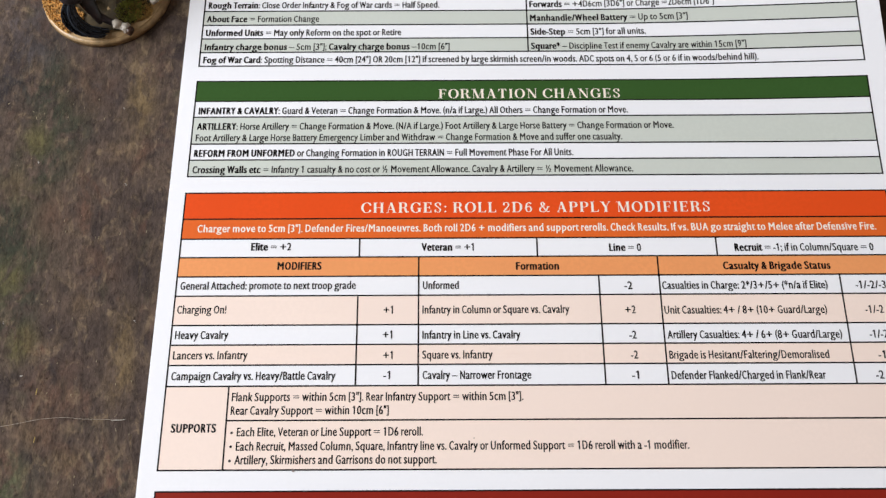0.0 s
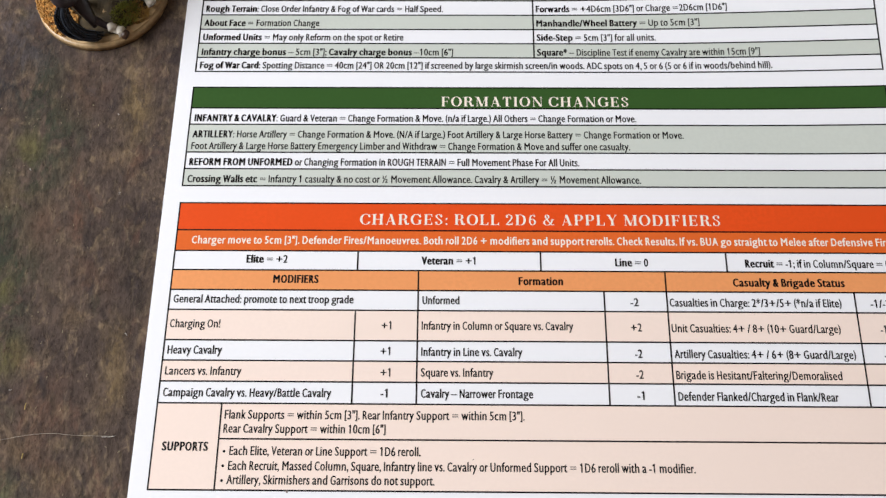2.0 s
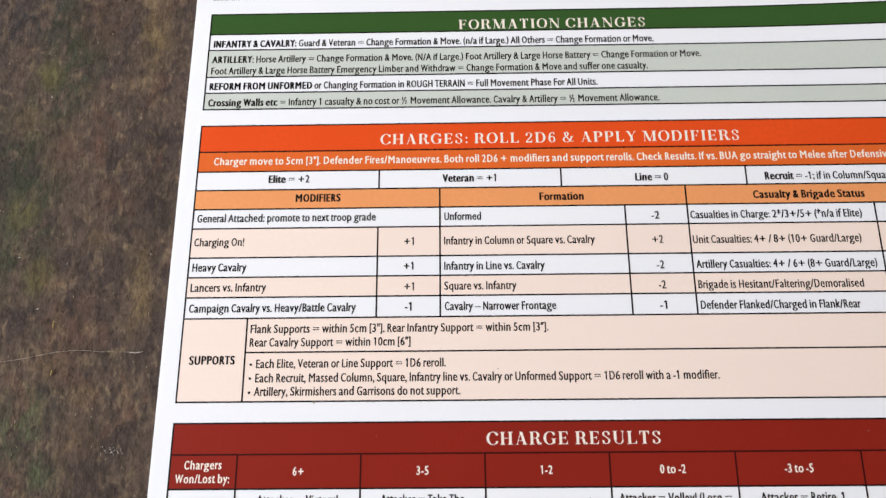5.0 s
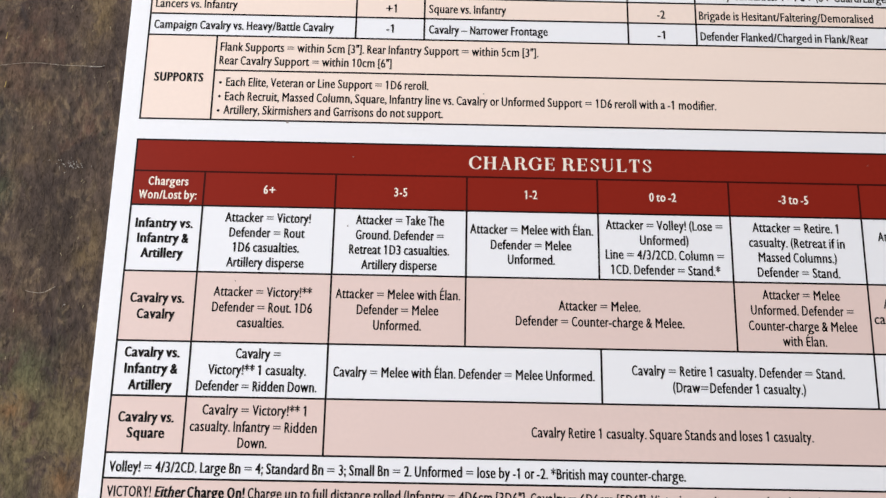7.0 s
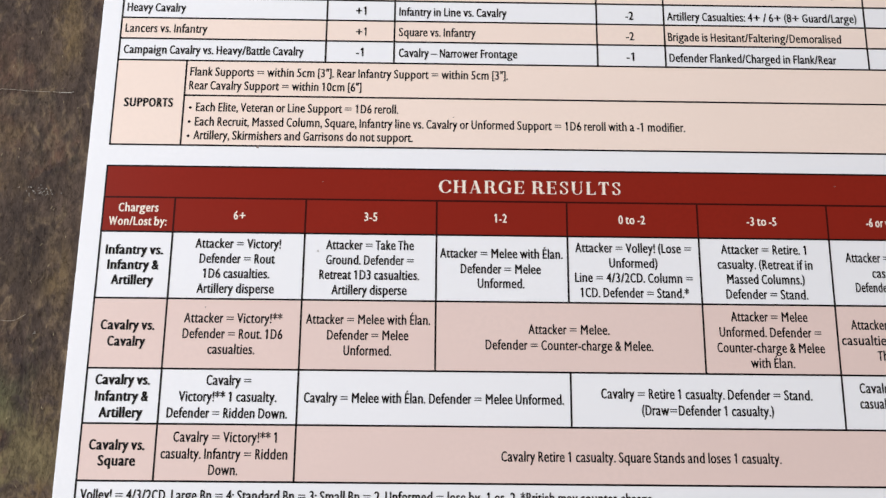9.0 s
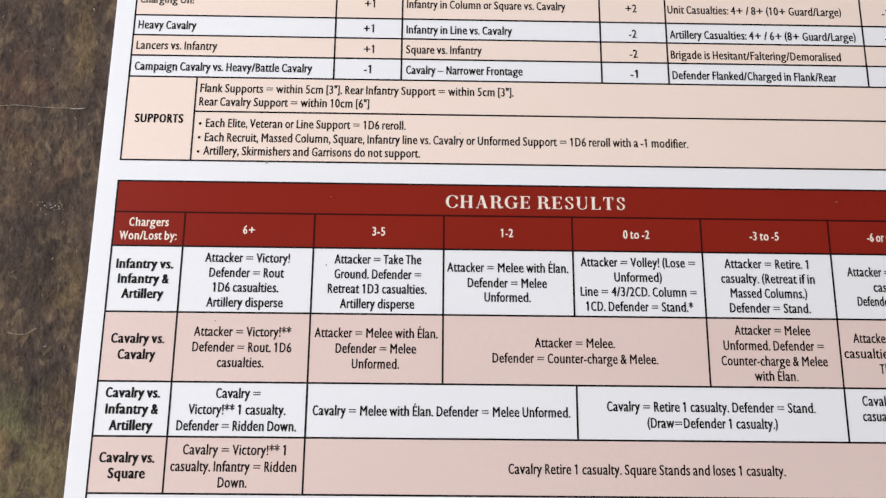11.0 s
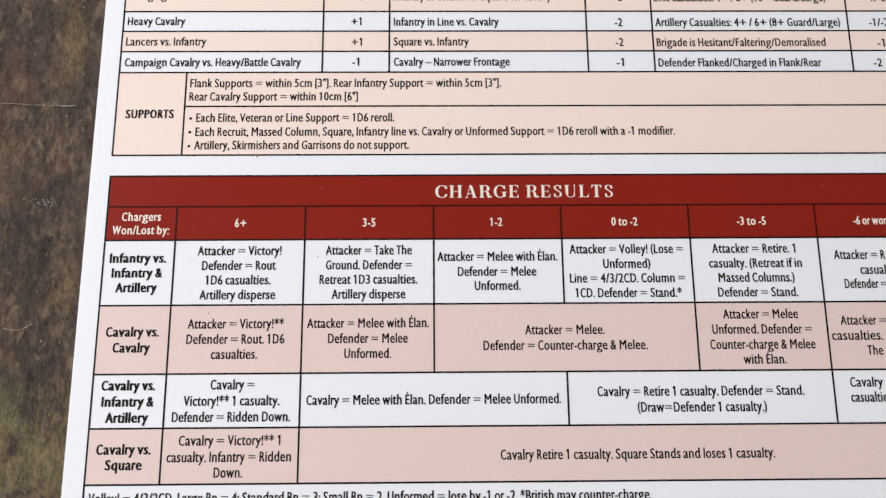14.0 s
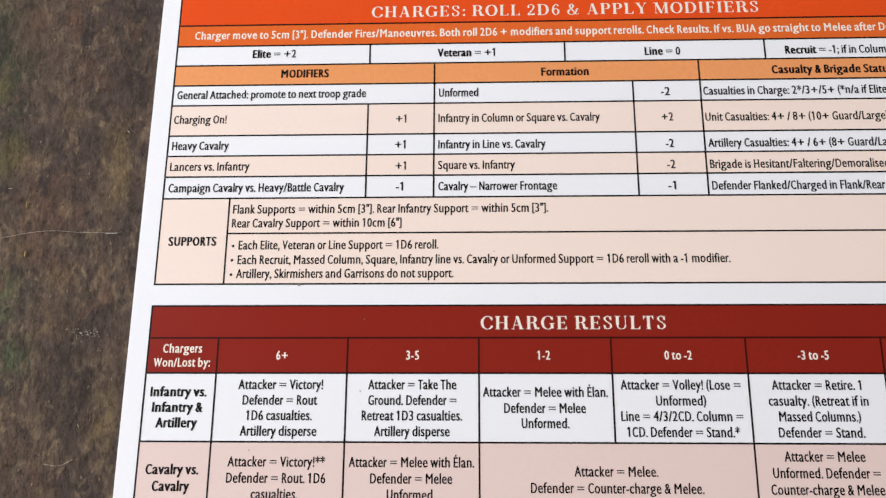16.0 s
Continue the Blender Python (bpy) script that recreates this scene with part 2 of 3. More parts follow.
def card():
    bm = bmesh.new()
    box_into(bm, PAGE_W * MM, PAGE_S * MM, MAT_TOP, PAGE_E * MM, PAGE_N * MM, 0.0)
    upright = [e for e in bm.edges if abs(e.verts[0].co.z - e.verts[1].co.z) > 1e-5]
    bmesh.ops.bevel(bm, geom=upright, offset=0.003, segments=5, affect="EDGES")
    rim = [e for e in bm.edges if abs(e.verts[0].co.z) < 1e-6 and abs(e.verts[1].co.z) < 1e-6]
    bmesh.ops.bevel(bm, geom=rim, offset=0.00015, segments=2, affect="EDGES")
    return bm


part("card", card(), PAPER, reference_sheet)


def panel(x0, y0, x1, y1, z):
    bm = bmesh.new()
    bm.faces.new([bm.verts.new((x * MM, y * MM, z)) for x, y in ((x0, y0), (x1, y0), (x1, y1), (x0, y1))])
    return bm


LINE = 0.42
WIDTH = 200.0


def table(name, top, bottom, label):
    """A printed table: its outer border is the mesh, and fills, rules and lettering are its pieces."""
    bm = bmesh.new()
    h = LINE / 2
    for x0, y0, x1, y1 in ((-h, bottom - h, h, top + h), (WIDTH - h, bottom - h, WIDTH + h, top + h), (h, top - h, WIDTH - h, top + h), (h, bottom - h, WIDTH - h, bottom + h)):
        bm.faces.new([bm.verts.new((x * MM, y * MM, Z_RULE)) for x, y in ((x0, y0), (x1, y0), (x1, y1), (x0, y1))])
    return part(name, bm, INK, reference_sheet, label)


def fill(tab, x0, x1, top, bottom, ink, name="cell"):
    return part(name, panel(x0, bottom, x1, top, Z_FILL), ink, tab)


def across(tab, y, x0=0.0, x1=WIDTH, ink=None):
    return part("rule", panel(x0, y - LINE / 2, x1, y + LINE / 2, Z_RULE + 0.000004), ink or INK, tab)


def upright(tab, x, top, bottom, ink=None):
    return part("rule", panel(x - LINE / 2, bottom, x + LINE / 2, top, Z_RULE + 0.000008), ink or INK, tab)


type_data = bpy.data.curves.new("type", "FONT")
type_data.resolution_u = 3
type_setter = bpy.data.objects.new("type", type_data)
CAP = 0.682


# the body type is a condensed humanist sans: the width of each letter's cell, in thousandths
CELL = dict(zip("abcdefghijklmnopqrstuvwxyz", (482, 569, 448, 564, 501, 292, 559, 555, 234, 243, 469, 236, 834, 555, 549, 569, 563, 327, 396, 331, 551, 481, 736, 463, 471, 428)))
CELL.update(zip("ABCDEFGHILMNOPRSTUVWY", (612, 542, 580, 666, 492, 487, 646, 652, 239, 472, 804, 658, 689, 532, 538, 493, 497, 647, 558, 846, 541)))
CELL.update({" ": 212, ".": 207, ",": 207, ":": 207, ";": 207, "!": 230, "-": 307, "–": 620, "/": 343, "+": 810, "=": 810, "*": 460, "(": 284, ")": 284, "[": 284, "]": 284, '"': 337, "&": 605, "½": 800, "É": 492})
CELL.update((c, 513) for c in "0123456789")


def type_points(text):
    """The outline points and faces of some letters, side by side."""
    type_data.body = text
    me = bpy.data.meshes.new_from_object(type_setter)
    co = np.empty(len(me.vertices) * 3)
    me.vertices.foreach_get("co", co)
    faces = [tuple(p.vertices) for p in me.polygons]
    bpy.data.meshes.remove(me)
    return co.reshape(-1, 3)[:, :2], faces


@functools.lru_cache(None)
def letter(c):
    """One letter in a cell one unit wide, with the tall small letters of the print: points, faces, ink edges."""
    if c == " ":
        return np.zeros((0, 2)), [], 0.0, 1.0
    co, faces = type_points(c)
    wide = np.ptp(type_points("|" + c + "|")[0][:, 0]) - np.ptp(type_points("||")[0][:, 0])
    x, y = co[:, 0].copy(), co[:, 1].copy()
    if c.islower():
        y = np.interp(y, (-0.23, 0.0, 0.449, 0.682, 0.7), (-0.212, 0.0, 0.490, 0.712, 0.728))
    elif c in "=+":
        y = 0.33 + (y - 0.353) * (0.74 if c == "=" else 1.0)
    elif c in "()[]":
        y = np.interp(y, (-0.23, 0.694), (-0.13, 0.72))
    if c == "1":
        # the flag at the head of a figure one
        n = len(x)
        left, right = x.min(), x.max()
        x = np.concatenate([x, (left + 0.01, left - 0.12, left - 0.11, left + 0.01)])
        y = np.concatenate([y, (0.682, 0.585, 0.51, 0.585)])
        faces = faces + [(n, n + 1, n + 2, n + 3)]
    x = 0.5 + (x / wide - 0.5) * (0.93 if c.islower() else 0.91)
    return np.stack([x, y], 1), faces, x.min(), x.max()


def say(tab, text, x, y, width, ink=None, cap=2.19):
    """One line of print from x, on the baseline y, drawn to its width. ~ switches bold, _ leans it, ^ a bold line in white, # a title."""
    ink = ink or INK
    if text[0] == "#":
        return title(tab, text[1:], x, y, width)
    if text[0] == "^":
        ink, text = WHITE_INK, "~" + text[1:]
    line = []
    for i, run in enumerate(text.split("~")):
        slant = 0.22 if run[:1] == "_" else 0.0
        line += [(c, i % 2 == 1, slant, CELL[c] * (1.075 if i % 2 and c.isalpha() else 1.0)) for c in run.lstrip("_")]
    start = letter(line[0][0])[2] * line[0][3]
    end = sum(cell for *_, cell in line) - (1 - letter(line[-1][0])[3]) * line[-1][3]
    k = (width - 0.15) / (end - start)
    size = cap / CAP
    thin = 0.6 if ink is WHITE_INK else 1.0
    verts, faces, at = [], [], x - start * k
    for n, (c, bold, slant, cell) in enumerate(line):
        co, shape, _, _ = letter(c)
        # the weight of the stroke: passes set side by side
        for i, (dx, dy) in enumerate((BOLD_PASSES if bold else LIGHT_PASSES) if len(co) else ()):
            first = len(verts)
            px = at + (0.5 + (co[:, 0] - 0.5) * (0.95 if bold else 1.0)) * cell * k + (dx * thin + co[:, 1] * slant * 0.7) * size
            py = y + (co[:, 1] + dy) * size
            verts += [(a * MM, b * MM, Z_TEXT + (i + 0.5 * (n % 2)) * 0.000002) for a, b in zip(px.tolist(), py.tolist())]
            faces += [tuple(first + v for v in f) for f in shape]
        at += cell * k
    return lettering(tab, verts, faces, ink)


LIGHT_PASSES = ((-0.018, 0.0), (0.0, 0.008), (0.018, 0.002))
BOLD_PASSES = ((-0.038, 0.0), (-0.019, 0.010), (0.0, -0.004), (0.019, 0.012), (0.038, 0.004))


def lettering(tab, verts, faces, ink):
    me = bpy.data.meshes.new("lettering")
    me.from_pydata(verts, [], faces)
    me.materials.append(ink)
    ob = new("lettering", me)
    ob.parent = tab
    return ob


# the headings are set in a high-contrast serif face: broad uprights, hair-thin crossings
STEM, HAIR_LINE, FOOT = 0.205, 0.05, 0.075


def bar(x0, y0, x1, y1, wide):
    """A straight stroke whose ends are level."""
    if abs(y1 - y0) < 1e-6:
        return [[(x0, y0 - wide / 2), (x1, y0 - wide / 2), (x1, y0 + wide / 2), (x0, y0 + wide / 2)]]
    return [[(x0 - wide / 2, y0), (x0 + wide / 2, y0), (x1 + wide / 2, y1), (x1 - wide / 2, y1)]]


def foot(x, y, wide=STEM, out=FOOT):
    return bar(x - wide / 2 - out, y, x + wide / 2 + out, y, HAIR_LINE)


def stem(x, wide=STEM, y0=0.0, y1=1.0):
    made = bar(x, y0, x, y1, wide)
    if y0 == 0.0:
        made += foot(x, HAIR_LINE / 2, wide)
    if y1 == 1.0:
        made += foot(x, 1 - HAIR_LINE / 2, wide)
    return made


def pen(points, broad=STEM, thin=HAIR_LINE):
    """A curve drawn with a broad pen held level: thick going up and down, thin going across."""
    p = [Vector(q) for q in points]
    fine = []
    for i in range(len(p) - 1):
        p0, p1, p2, p3 = p[max(i - 1, 0)], p[i], p[i + 1], p[min(i + 2, len(p) - 1)]
        for s in range(6):
            u = s / 6
            fine.append(0.5 * (2 * p1 + (p2 - p0) * u + (2 * p0 - 5 * p1 + 4 * p2 - p3) * u * u + (3 * p1 - p0 - 3 * p2 + p3) * u ** 3))
    fine.append(p[-1])
    left, right = [], []
    for i, q in enumerate(fine):
        d = (fine[min(i + 1, len(fine) - 1)] - fine[max(i - 1, 0)]).normalized()
        w = thin + (broad - thin) * abs(d.y) ** 2.2
        side = Vector((-d.y, d.x)) * w / 2
        left.append(q + side)
        right.append(q - side)
    return [[tuple(left[i]), tuple(right[i]), tuple(right[i + 1]), tuple(left[i + 1])] for i in range(len(fine) - 1)]


def arc(cx, cy, rx, ry, a0, a1, steps=12):
    return [(cx + rx * math.cos(radians(a0 + (a1 - a0) * i / steps)), cy + ry * math.sin(radians(a0 + (a1 - a0) * i / steps))) for i in range(steps + 1)]


def arms(x0, x1, *heights):
    made = []
    for y in heights:
        yy = min(max(y, HAIR_LINE / 2), 1 - HAIR_LINE / 2)
        end = x1 if y != 0.5 else x0 + (x1 - x0) * 0.7
        made += bar(x0, yy, end, yy, HAIR_LINE)
        if y == 0.5:
            made += bar(end, 0.37, end, 0.63, HAIR_LINE)
        else:
            inner = yy + (0.24 if y == 0 else -0.24)
            made += [[(end, yy), (end - 0.13, yy), (end - 0.02, inner), (end, inner)]]
    return made


def dot(x, y, r=0.085):
    return [[(x + r * math.cos(i * 0.5236), y + r * math.sin(i * 0.5236)) for i in range(12)]]


GLYPHS = {
    "I": lambda: (0.42, stem(0.21)),
    "H": lambda: (0.98, stem(0.2) + stem(0.78) + bar(0.2, 0.5, 0.78, 0.5, HAIR_LINE)),
    "T": lambda: (0.84, stem(0.42, y1=0.98) + bar(0.06, 0.98, 0.78, 0.98, HAIR_LINE) + [[(0.06, 0.98), (0.2, 0.98), (0.08, 0.72), (0.06, 0.72)], [(0.78, 0.98), (0.64, 0.98), (0.76, 0.72), (0.78, 0.72)]]),
    "L": lambda: (0.76, stem(0.2) + arms(0.2, 0.72, 0)),
    "E": lambda: (0.8, stem(0.2) + arms(0.2, 0.72, 0, 0.5, 1)),
    "F": lambda: (0.76, stem(0.2) + arms(0.2, 0.7, 0.5, 1)),
    "P": lambda: (0.8, stem(0.2) + pen([(0.2, 0.98), (0.42, 0.98)] + arc(0.46, 0.73, 0.22, 0.25, 80, -80, 8) + [(0.42, 0.48), (0.2, 0.48)])),
    "R": lambda: (0.92, stem(0.2) + pen([(0.2, 0.98), (0.42, 0.98)] + arc(0.46, 0.74, 0.21, 0.24, 80, -80, 8) + [(0.42, 0.5), (0.2, 0.5)]) + pen([(0.44, 0.5), (0.6, 0.42), (0.66, 0.22), (0.72, 0.04), (0.82, 0.03), (0.9, 0.12)])),
    "D": lambda: (0.94, stem(0.2) + pen([(0.2, 0.98), (0.42, 0.98)] + arc(0.45, 0.5, 0.36, 0.48, 80, -80, 12) + [(0.42, 0.02), (0.2, 0.02)])),
    "O": lambda: (0.96, pen(arc(0.48, 0.5, 0.37, 0.49, 90, 450, 24))),
    "C": lambda: (0.9, pen(arc(0.5, 0.5, 0.38, 0.49, 28, 332, 22)) + bar(0.82, 0.68, 0.82, 0.99, HAIR_LINE) + [[(0.8, 0.68), (0.84, 0.68), (0.84, 0.9), (0.7, 0.86)]]),
    "G": lambda: (0.98, pen(arc(0.5, 0.5, 0.38, 0.49, 28, 305, 22)) + bar(0.82, 0.68, 0.82, 0.99, HAIR_LINE) + [[(0.8, 0.68), (0.84, 0.68), (0.84, 0.9), (0.7, 0.86)]] + bar(0.79, 0.06, 0.79, 0.44, STEM) + foot(0.79, 0.44)),
    "S": lambda: (0.7, pen([(0.56, 0.72), (0.53, 0.88), (0.36, 0.98), (0.18, 0.9), (0.15, 0.74), (0.27, 0.6), (0.45, 0.46), (0.57, 0.3), (0.52, 0.11), (0.34, 0.02), (0.17, 0.1), (0.12, 0.28)], 0.15) + bar(0.58, 0.68, 0.58, 0.98, HAIR_LINE) + bar(0.11, 0.02, 0.11, 0.32, HAIR_LINE)),
    "A": lambda: (0.96, bar(0.18, 0.02, 0.46, 1.0, HAIR_LINE) + bar(0.76, 0.02, 0.47, 1.0, STEM) + bar(0.26, 0.32, 0.68, 0.32, HAIR_LINE) + foot(0.16, 0.02, 0.06) + foot(0.76, 0.02)),
    "M": lambda: (1.18, stem(0.18, HAIR_LINE) + bar(0.6, 0.0, 0.22, 1.0, STEM) + bar(0.58, 0.0, 0.94, 1.0, HAIR_LINE) + stem(0.98) + foot(0.18, 0.98, STEM)),
    "N": lambda: (1.0, stem(0.18, HAIR_LINE) + bar(0.82, 0.0, 0.2, 1.0, STEM) + bar(0.84, 0.0, 0.84, 0.98, HAIR_LINE) + foot(0.84, 0.98, HAIR_LINE) + foot(0.18, 0.98, STEM)),
    "Y": lambda: (0.92, bar(0.46, 0.44, 0.18, 0.98, STEM) + bar(0.48, 0.44, 0.76, 0.98, HAIR_LINE) + stem(0.47, y1=0.5) + foot(0.18, 0.98) + foot(0.77, 0.98, 0.06)),
    "U": lambda: (0.94, bar(0.2, 0.3, 0.2, 0.98, STEM) + foot(0.2, 0.98) + pen([(0.2, 0.34), (0.22, 0.16), (0.36, 0.03), (0.54, 0.02), (0.7, 0.12), (0.76, 0.32)], 0.11) + bar(0.76, 0.3, 0.76, 0.98, HAIR_LINE) + foot(0.76, 0.98, HAIR_LINE)),
    "2": lambda: (0.72, pen([(0.14, 0.72), (0.2, 0.92), (0.37, 0.98), (0.54, 0.88), (0.57, 0.7), (0.46, 0.48), (0.26, 0.24), (0.13, 0.06)], 0.14) + dot(0.19, 0.74, 0.075) + [[(0.1, 0.0), (0.6, 0.0), (0.6, 0.15), (0.12, 0.09)]] + bar(0.61, 0.0, 0.61, 0.26, HAIR_LINE)),
    "6": lambda: (0.74, pen([(0.58, 0.88), (0.44, 0.97), (0.26, 0.84), (0.17, 0.5), (0.19, 0.2), (0.36, 0.02), (0.54, 0.1), (0.6, 0.3), (0.53, 0.5), (0.37, 0.58), (0.22, 0.46)], 0.145) + dot(0.56, 0.85, 0.07)),
    "&": lambda: (1.08, pen([(0.96, 0.52), (0.84, 0.5), (0.72, 0.2), (0.5, 0.02), (0.27, 0.03), (0.14, 0.22), (0.24, 0.46), (0.46, 0.62), (0.54, 0.8), (0.44, 0.97), (0.31, 0.93), (0.28, 0.76), (0.42, 0.5), (0.64, 0.2), (0.82, 0.03), (0.98, 0.08)], 0.14) + bar(0.72, 0.52, 0.98, 0.52, HAIR_LINE)),
    ":": lambda: (0.34, dot(0.17, 0.1) + dot(0.17, 0.56)),
    " ": lambda: (0.22, []),
}


def title(tab, text, x, y, width, cap=3.1):
    set_, at = [], 0.0
    for c in text:
        wide, strokes = GLYPHS[c]()
        set_ += [[(at + px, py) for px, py in stroke] for stroke in strokes]
        at += wide + 0.13
    k = width / at
    verts, faces = [], []
    for i, stroke in enumerate(set_):
        turn = sum(a[0] * b[1] - b[0] * a[1] for a, b in zip(stroke, stroke[1:] + stroke[:1]))
        faces.append(tuple(range(len(verts), len(verts) + len(stroke))))
        for px, py in stroke if turn > 0 else reversed(stroke):
            verts.append(((x + px * k) * MM, (y + 0.12 + py * cap) * MM, Z_TEXT + (i % 12) * 0.0000015))
    return lettering(tab, verts, faces, WHITE_INK)


# movement table, whose lower rows show
movement = table("movement_table", 153.6, 124.0, "pale green and white movement table")
MOVE_ROWS = (148.5, 143.4, 138.4, 133.55, 128.75)
MOVE_MID = 99.6
for top, low in ((153.6, 148.5), (143.4, 138.4), (133.55, 128.75)):
    fill(movement, 0, MOVE_MID, top, low, PALE_GREEN)
    fill(movement, MOVE_MID, WIDTH, top, low, PALE_GREEN)
for y in MOVE_ROWS:
    across(movement, y)
upright(movement, MOVE_MID, 153.6, 128.75)
say(movement, '~Rough Terrain~: Close Order Infantry & Fog of War cards = Half Speed.', 1.2, 144.46, 71.5)
say(movement, '~Forwards~ = +4D6cm [3D6"] or Charge =2D6cm [1D6"]', 100.6, 144.46, 56.8)
say(movement, '~About Face~ = Formation Change', 1.1, 139.50, 34.6)
say(movement, '~Manhandle/Wheel Battery~ = Up to 5cm [3"]', 100.6, 139.50, 48.4)
say(movement, '~Unformed Units~ = May only Reform on the spot or Retire', 1.2, 134.57, 59.8)
say(movement, '~Side-Step~ = 5cm [3"] for all units.', 100.6, 134.57, 35.2)
say(movement, '~Infantry charge bonus~ – 5cm [3"]; ~Cavalry charge bonus~ –10cm [6"]', 1.3, 129.53, 74.5)
say(movement, '~Square*~ – Discipline Test if enemy Cavalry are within 15cm [9"]', 100.6, 129.53, 65.2)
say(movement, '~Fog of War Card~: Spotting Distance = 40cm [24"] OR 20cm [12"] if screened by large skirmish screen/in woods. ADC spots on 4, 5 or 6 (5 or 6 if in woods/behind hill).', 1.2, 125.04, 167.7)

# formation changes
formation = table("formation_table", 118.75, 87.6, "formation changes table under a dark green heading")
fill(formation, 0, WIDTH, 118.75, 112.0, GREEN, "heading_band")
for top, low in ((106.75, 97.95), (92.8, 87.6)):
    fill(formation, 0, WIDTH, top, low, PALE_GREEN)
for y in (112.0, 106.75, 97.95, 92.8):
    across(formation, y)
say(formation, '#FORMATION CHANGES', 72.3, 112.56, 54.6)
say(formation, '~INFANTRY & CAVALRY~: Guard & Veteran = Change Formation & Move. (n/a if Large.) All Others = Change Formation or Move.', 1.4, 107.68, 127.0)
say(formation, '~ARTILLERY~: Horse Artillery = Change Formation & Move. (N/A if Large.) Foot Artillery & Large Horse Battery = Change Formation or Move.', 1.3, 102.54, 140.2)
say(formation, 'Foot Artillery & Large Horse Battery Emergency Limber and Withdraw = Change Formation & Move and suffer one casualty.', 1.3, 98.85, 124.8)
say(formation, '~REFORM FROM UNFORMED~ or Changing Formation in ROUGH TERRAIN = Full Movement Phase For All Units.', 1.3, 93.84, 110.2)
say(formation, '~Crossing Walls etc~ = Infantry 1 casualty & no cost or ½ Movement Allowance. Cavalry & Artillery = ½ Movement Allowance.', 1.3, 88.61, 127.2)

# charges
charges = table("charges_table", 82.4, 5.3, "charges and modifiers table under an orange heading")
fill(charges, 0, WIDTH, 82.4, 74.4, ORANGE, "heading_band")
fill(charges, 0, WIDTH, 74.4, 68.4, SUB_ORANGE, "heading_band")
V1, V2, V3, V4, V5 = 50.05, 66.67, 116.35, 133.0, 182.85
for x0, x1 in ((0, V2), (V2, V4), (V4, WIDTH)):
    fill(charges, x0, x1, 62.9, 57.3, LIGHT_ORANGE)
for top, low in ((51.75, 43.5), (38.05, 32.55)):
    for x0, x1 in ((0, V1), (V1, V2), (V2, V3), (V3, V4), (V4, V5), (V5, WIDTH)):
        fill(charges, x0, x1, top, low, PEACH)
fill(charges, 0, 16.65, 26.9, 5.3, PEACH)
fill(charges, 16.65, WIDTH, 26.9, 17.9, PEACH)
fill(charges, 16.65, WIDTH, 17.9, 5.3, PEACH)
for y in (74.4, 68.4, 62.9, 57.3, 51.75, 43.5, 38.05, 32.55, 26.9):
    across(charges, y)
across(charges, 17.9, 16.65)
for x in (50.1, 99.7, 149.8):
    upright(charges, x, 68.4, 62.9)
upright(charges, V1, 51.75, 26.9)
upright(charges, V2, 62.9, 26.9)
upright(charges, V3, 57.3, 26.9)
upright(charges, V4, 62.9, 26.9)
upright(charges, V5, 57.3, 26.9)
upright(charges, 16.65, 26.9, 5.3)
say(charges, '#CHARGES: ROLL 2D6 & APPLY MODIFIERS', 50.2, 76.01, 99.6)
say(charges, '^Charger move to 5cm [3"]. Defender Fires/Manoeuvres. Both roll 2D6 + modifiers and support rerolls. Check Results. If vs. BUA go straight to Melee after Defensive Fire.', 4.4, 70.41, 191.1)
say(charges, '~Elite~ = +2', 19.9, 64.94, 11.2)
say(charges, '~Veteran~ = +1', 67.5, 64.65, 14.6)
say(charges, '~Line~ = 0', 119.9, 64.35, 8.9)
say(charges, '~Recruit~ = -1; if in Column/Square = 0', 154.9, 64.22, 38.8)
say(charges, '~MODIFIERS~', 27.6, 59.27, 12.2)
say(charges, '~Formation~', 93.7, 58.97, 11.9)
say(charges, '~Casualty & Brigade Status~', 151.1, 58.84, 29.7)
say(charges, 'General Attached: promote to next troop grade', 1.2, 53.62, 48.3)
say(charges, 'Unformed', 67.9, 53.51, 9.9)
say(charges, '-2', 123.3, 53.23, 2.2)
say(charges, 'Casualties in Charge: 2*/3+/5+ (*n/a if Elite)', 133.7, 53.21, 45.5)
say(charges, '-1/-2/-3', 186.9, 53.18, 8.3)
say(charges, 'Charging On!', 1.0, 46.82, 13.4)
say(charges, '+1', 57.2, 46.55, 2.6)
say(charges, 'Infantry in Column or Square vs. Cavalry', 67.8, 46.56, 40.1)
say(charges, '+2', 123.0, 46.36, 2.9)
say(charges, 'Unit Casualties: 4+ / 8+ (10+ Guard/Large)', 133.7, 46.20, 44.3)
say(charges, '-1/-2', 188.4, 46.17, 5.0)
say(charges, 'Heavy Cavalry', 1.1, 39.74, 14.4)
say(charges, '+1', 57.1, 39.65, 2.6)
say(charges, 'Infantry in Line vs. Cavalry', 67.8, 39.53, 26.5)
say(charges, '-2', 123.6, 39.32, 2.0)
say(charges, 'Artillery Casualties: 4+ / 6+ (8+ Guard/Large)', 133.9, 39.31, 47.1)
say(charges, '-1/-2', 188.4, 39.29, 5.0)
say(charges, 'Lancers vs. Infantry', 1.1, 34.17, 20.0)
say(charges, '+1', 57.3, 34.02, 2.6)
say(charges, 'Square vs. Infantry', 67.8, 34.08, 18.9)
say(charges, '-2', 123.6, 33.85, 2.0)
say(charges, 'Brigade is Hesitant/Faltering/Demoralised', 133.9, 33.78, 42.8)
say(charges, '-1', 189.8, 33.61, 1.9)
say(charges, 'Campaign Cavalry vs. Heavy/Battle Cavalry', 1.2, 28.56, 43.6)
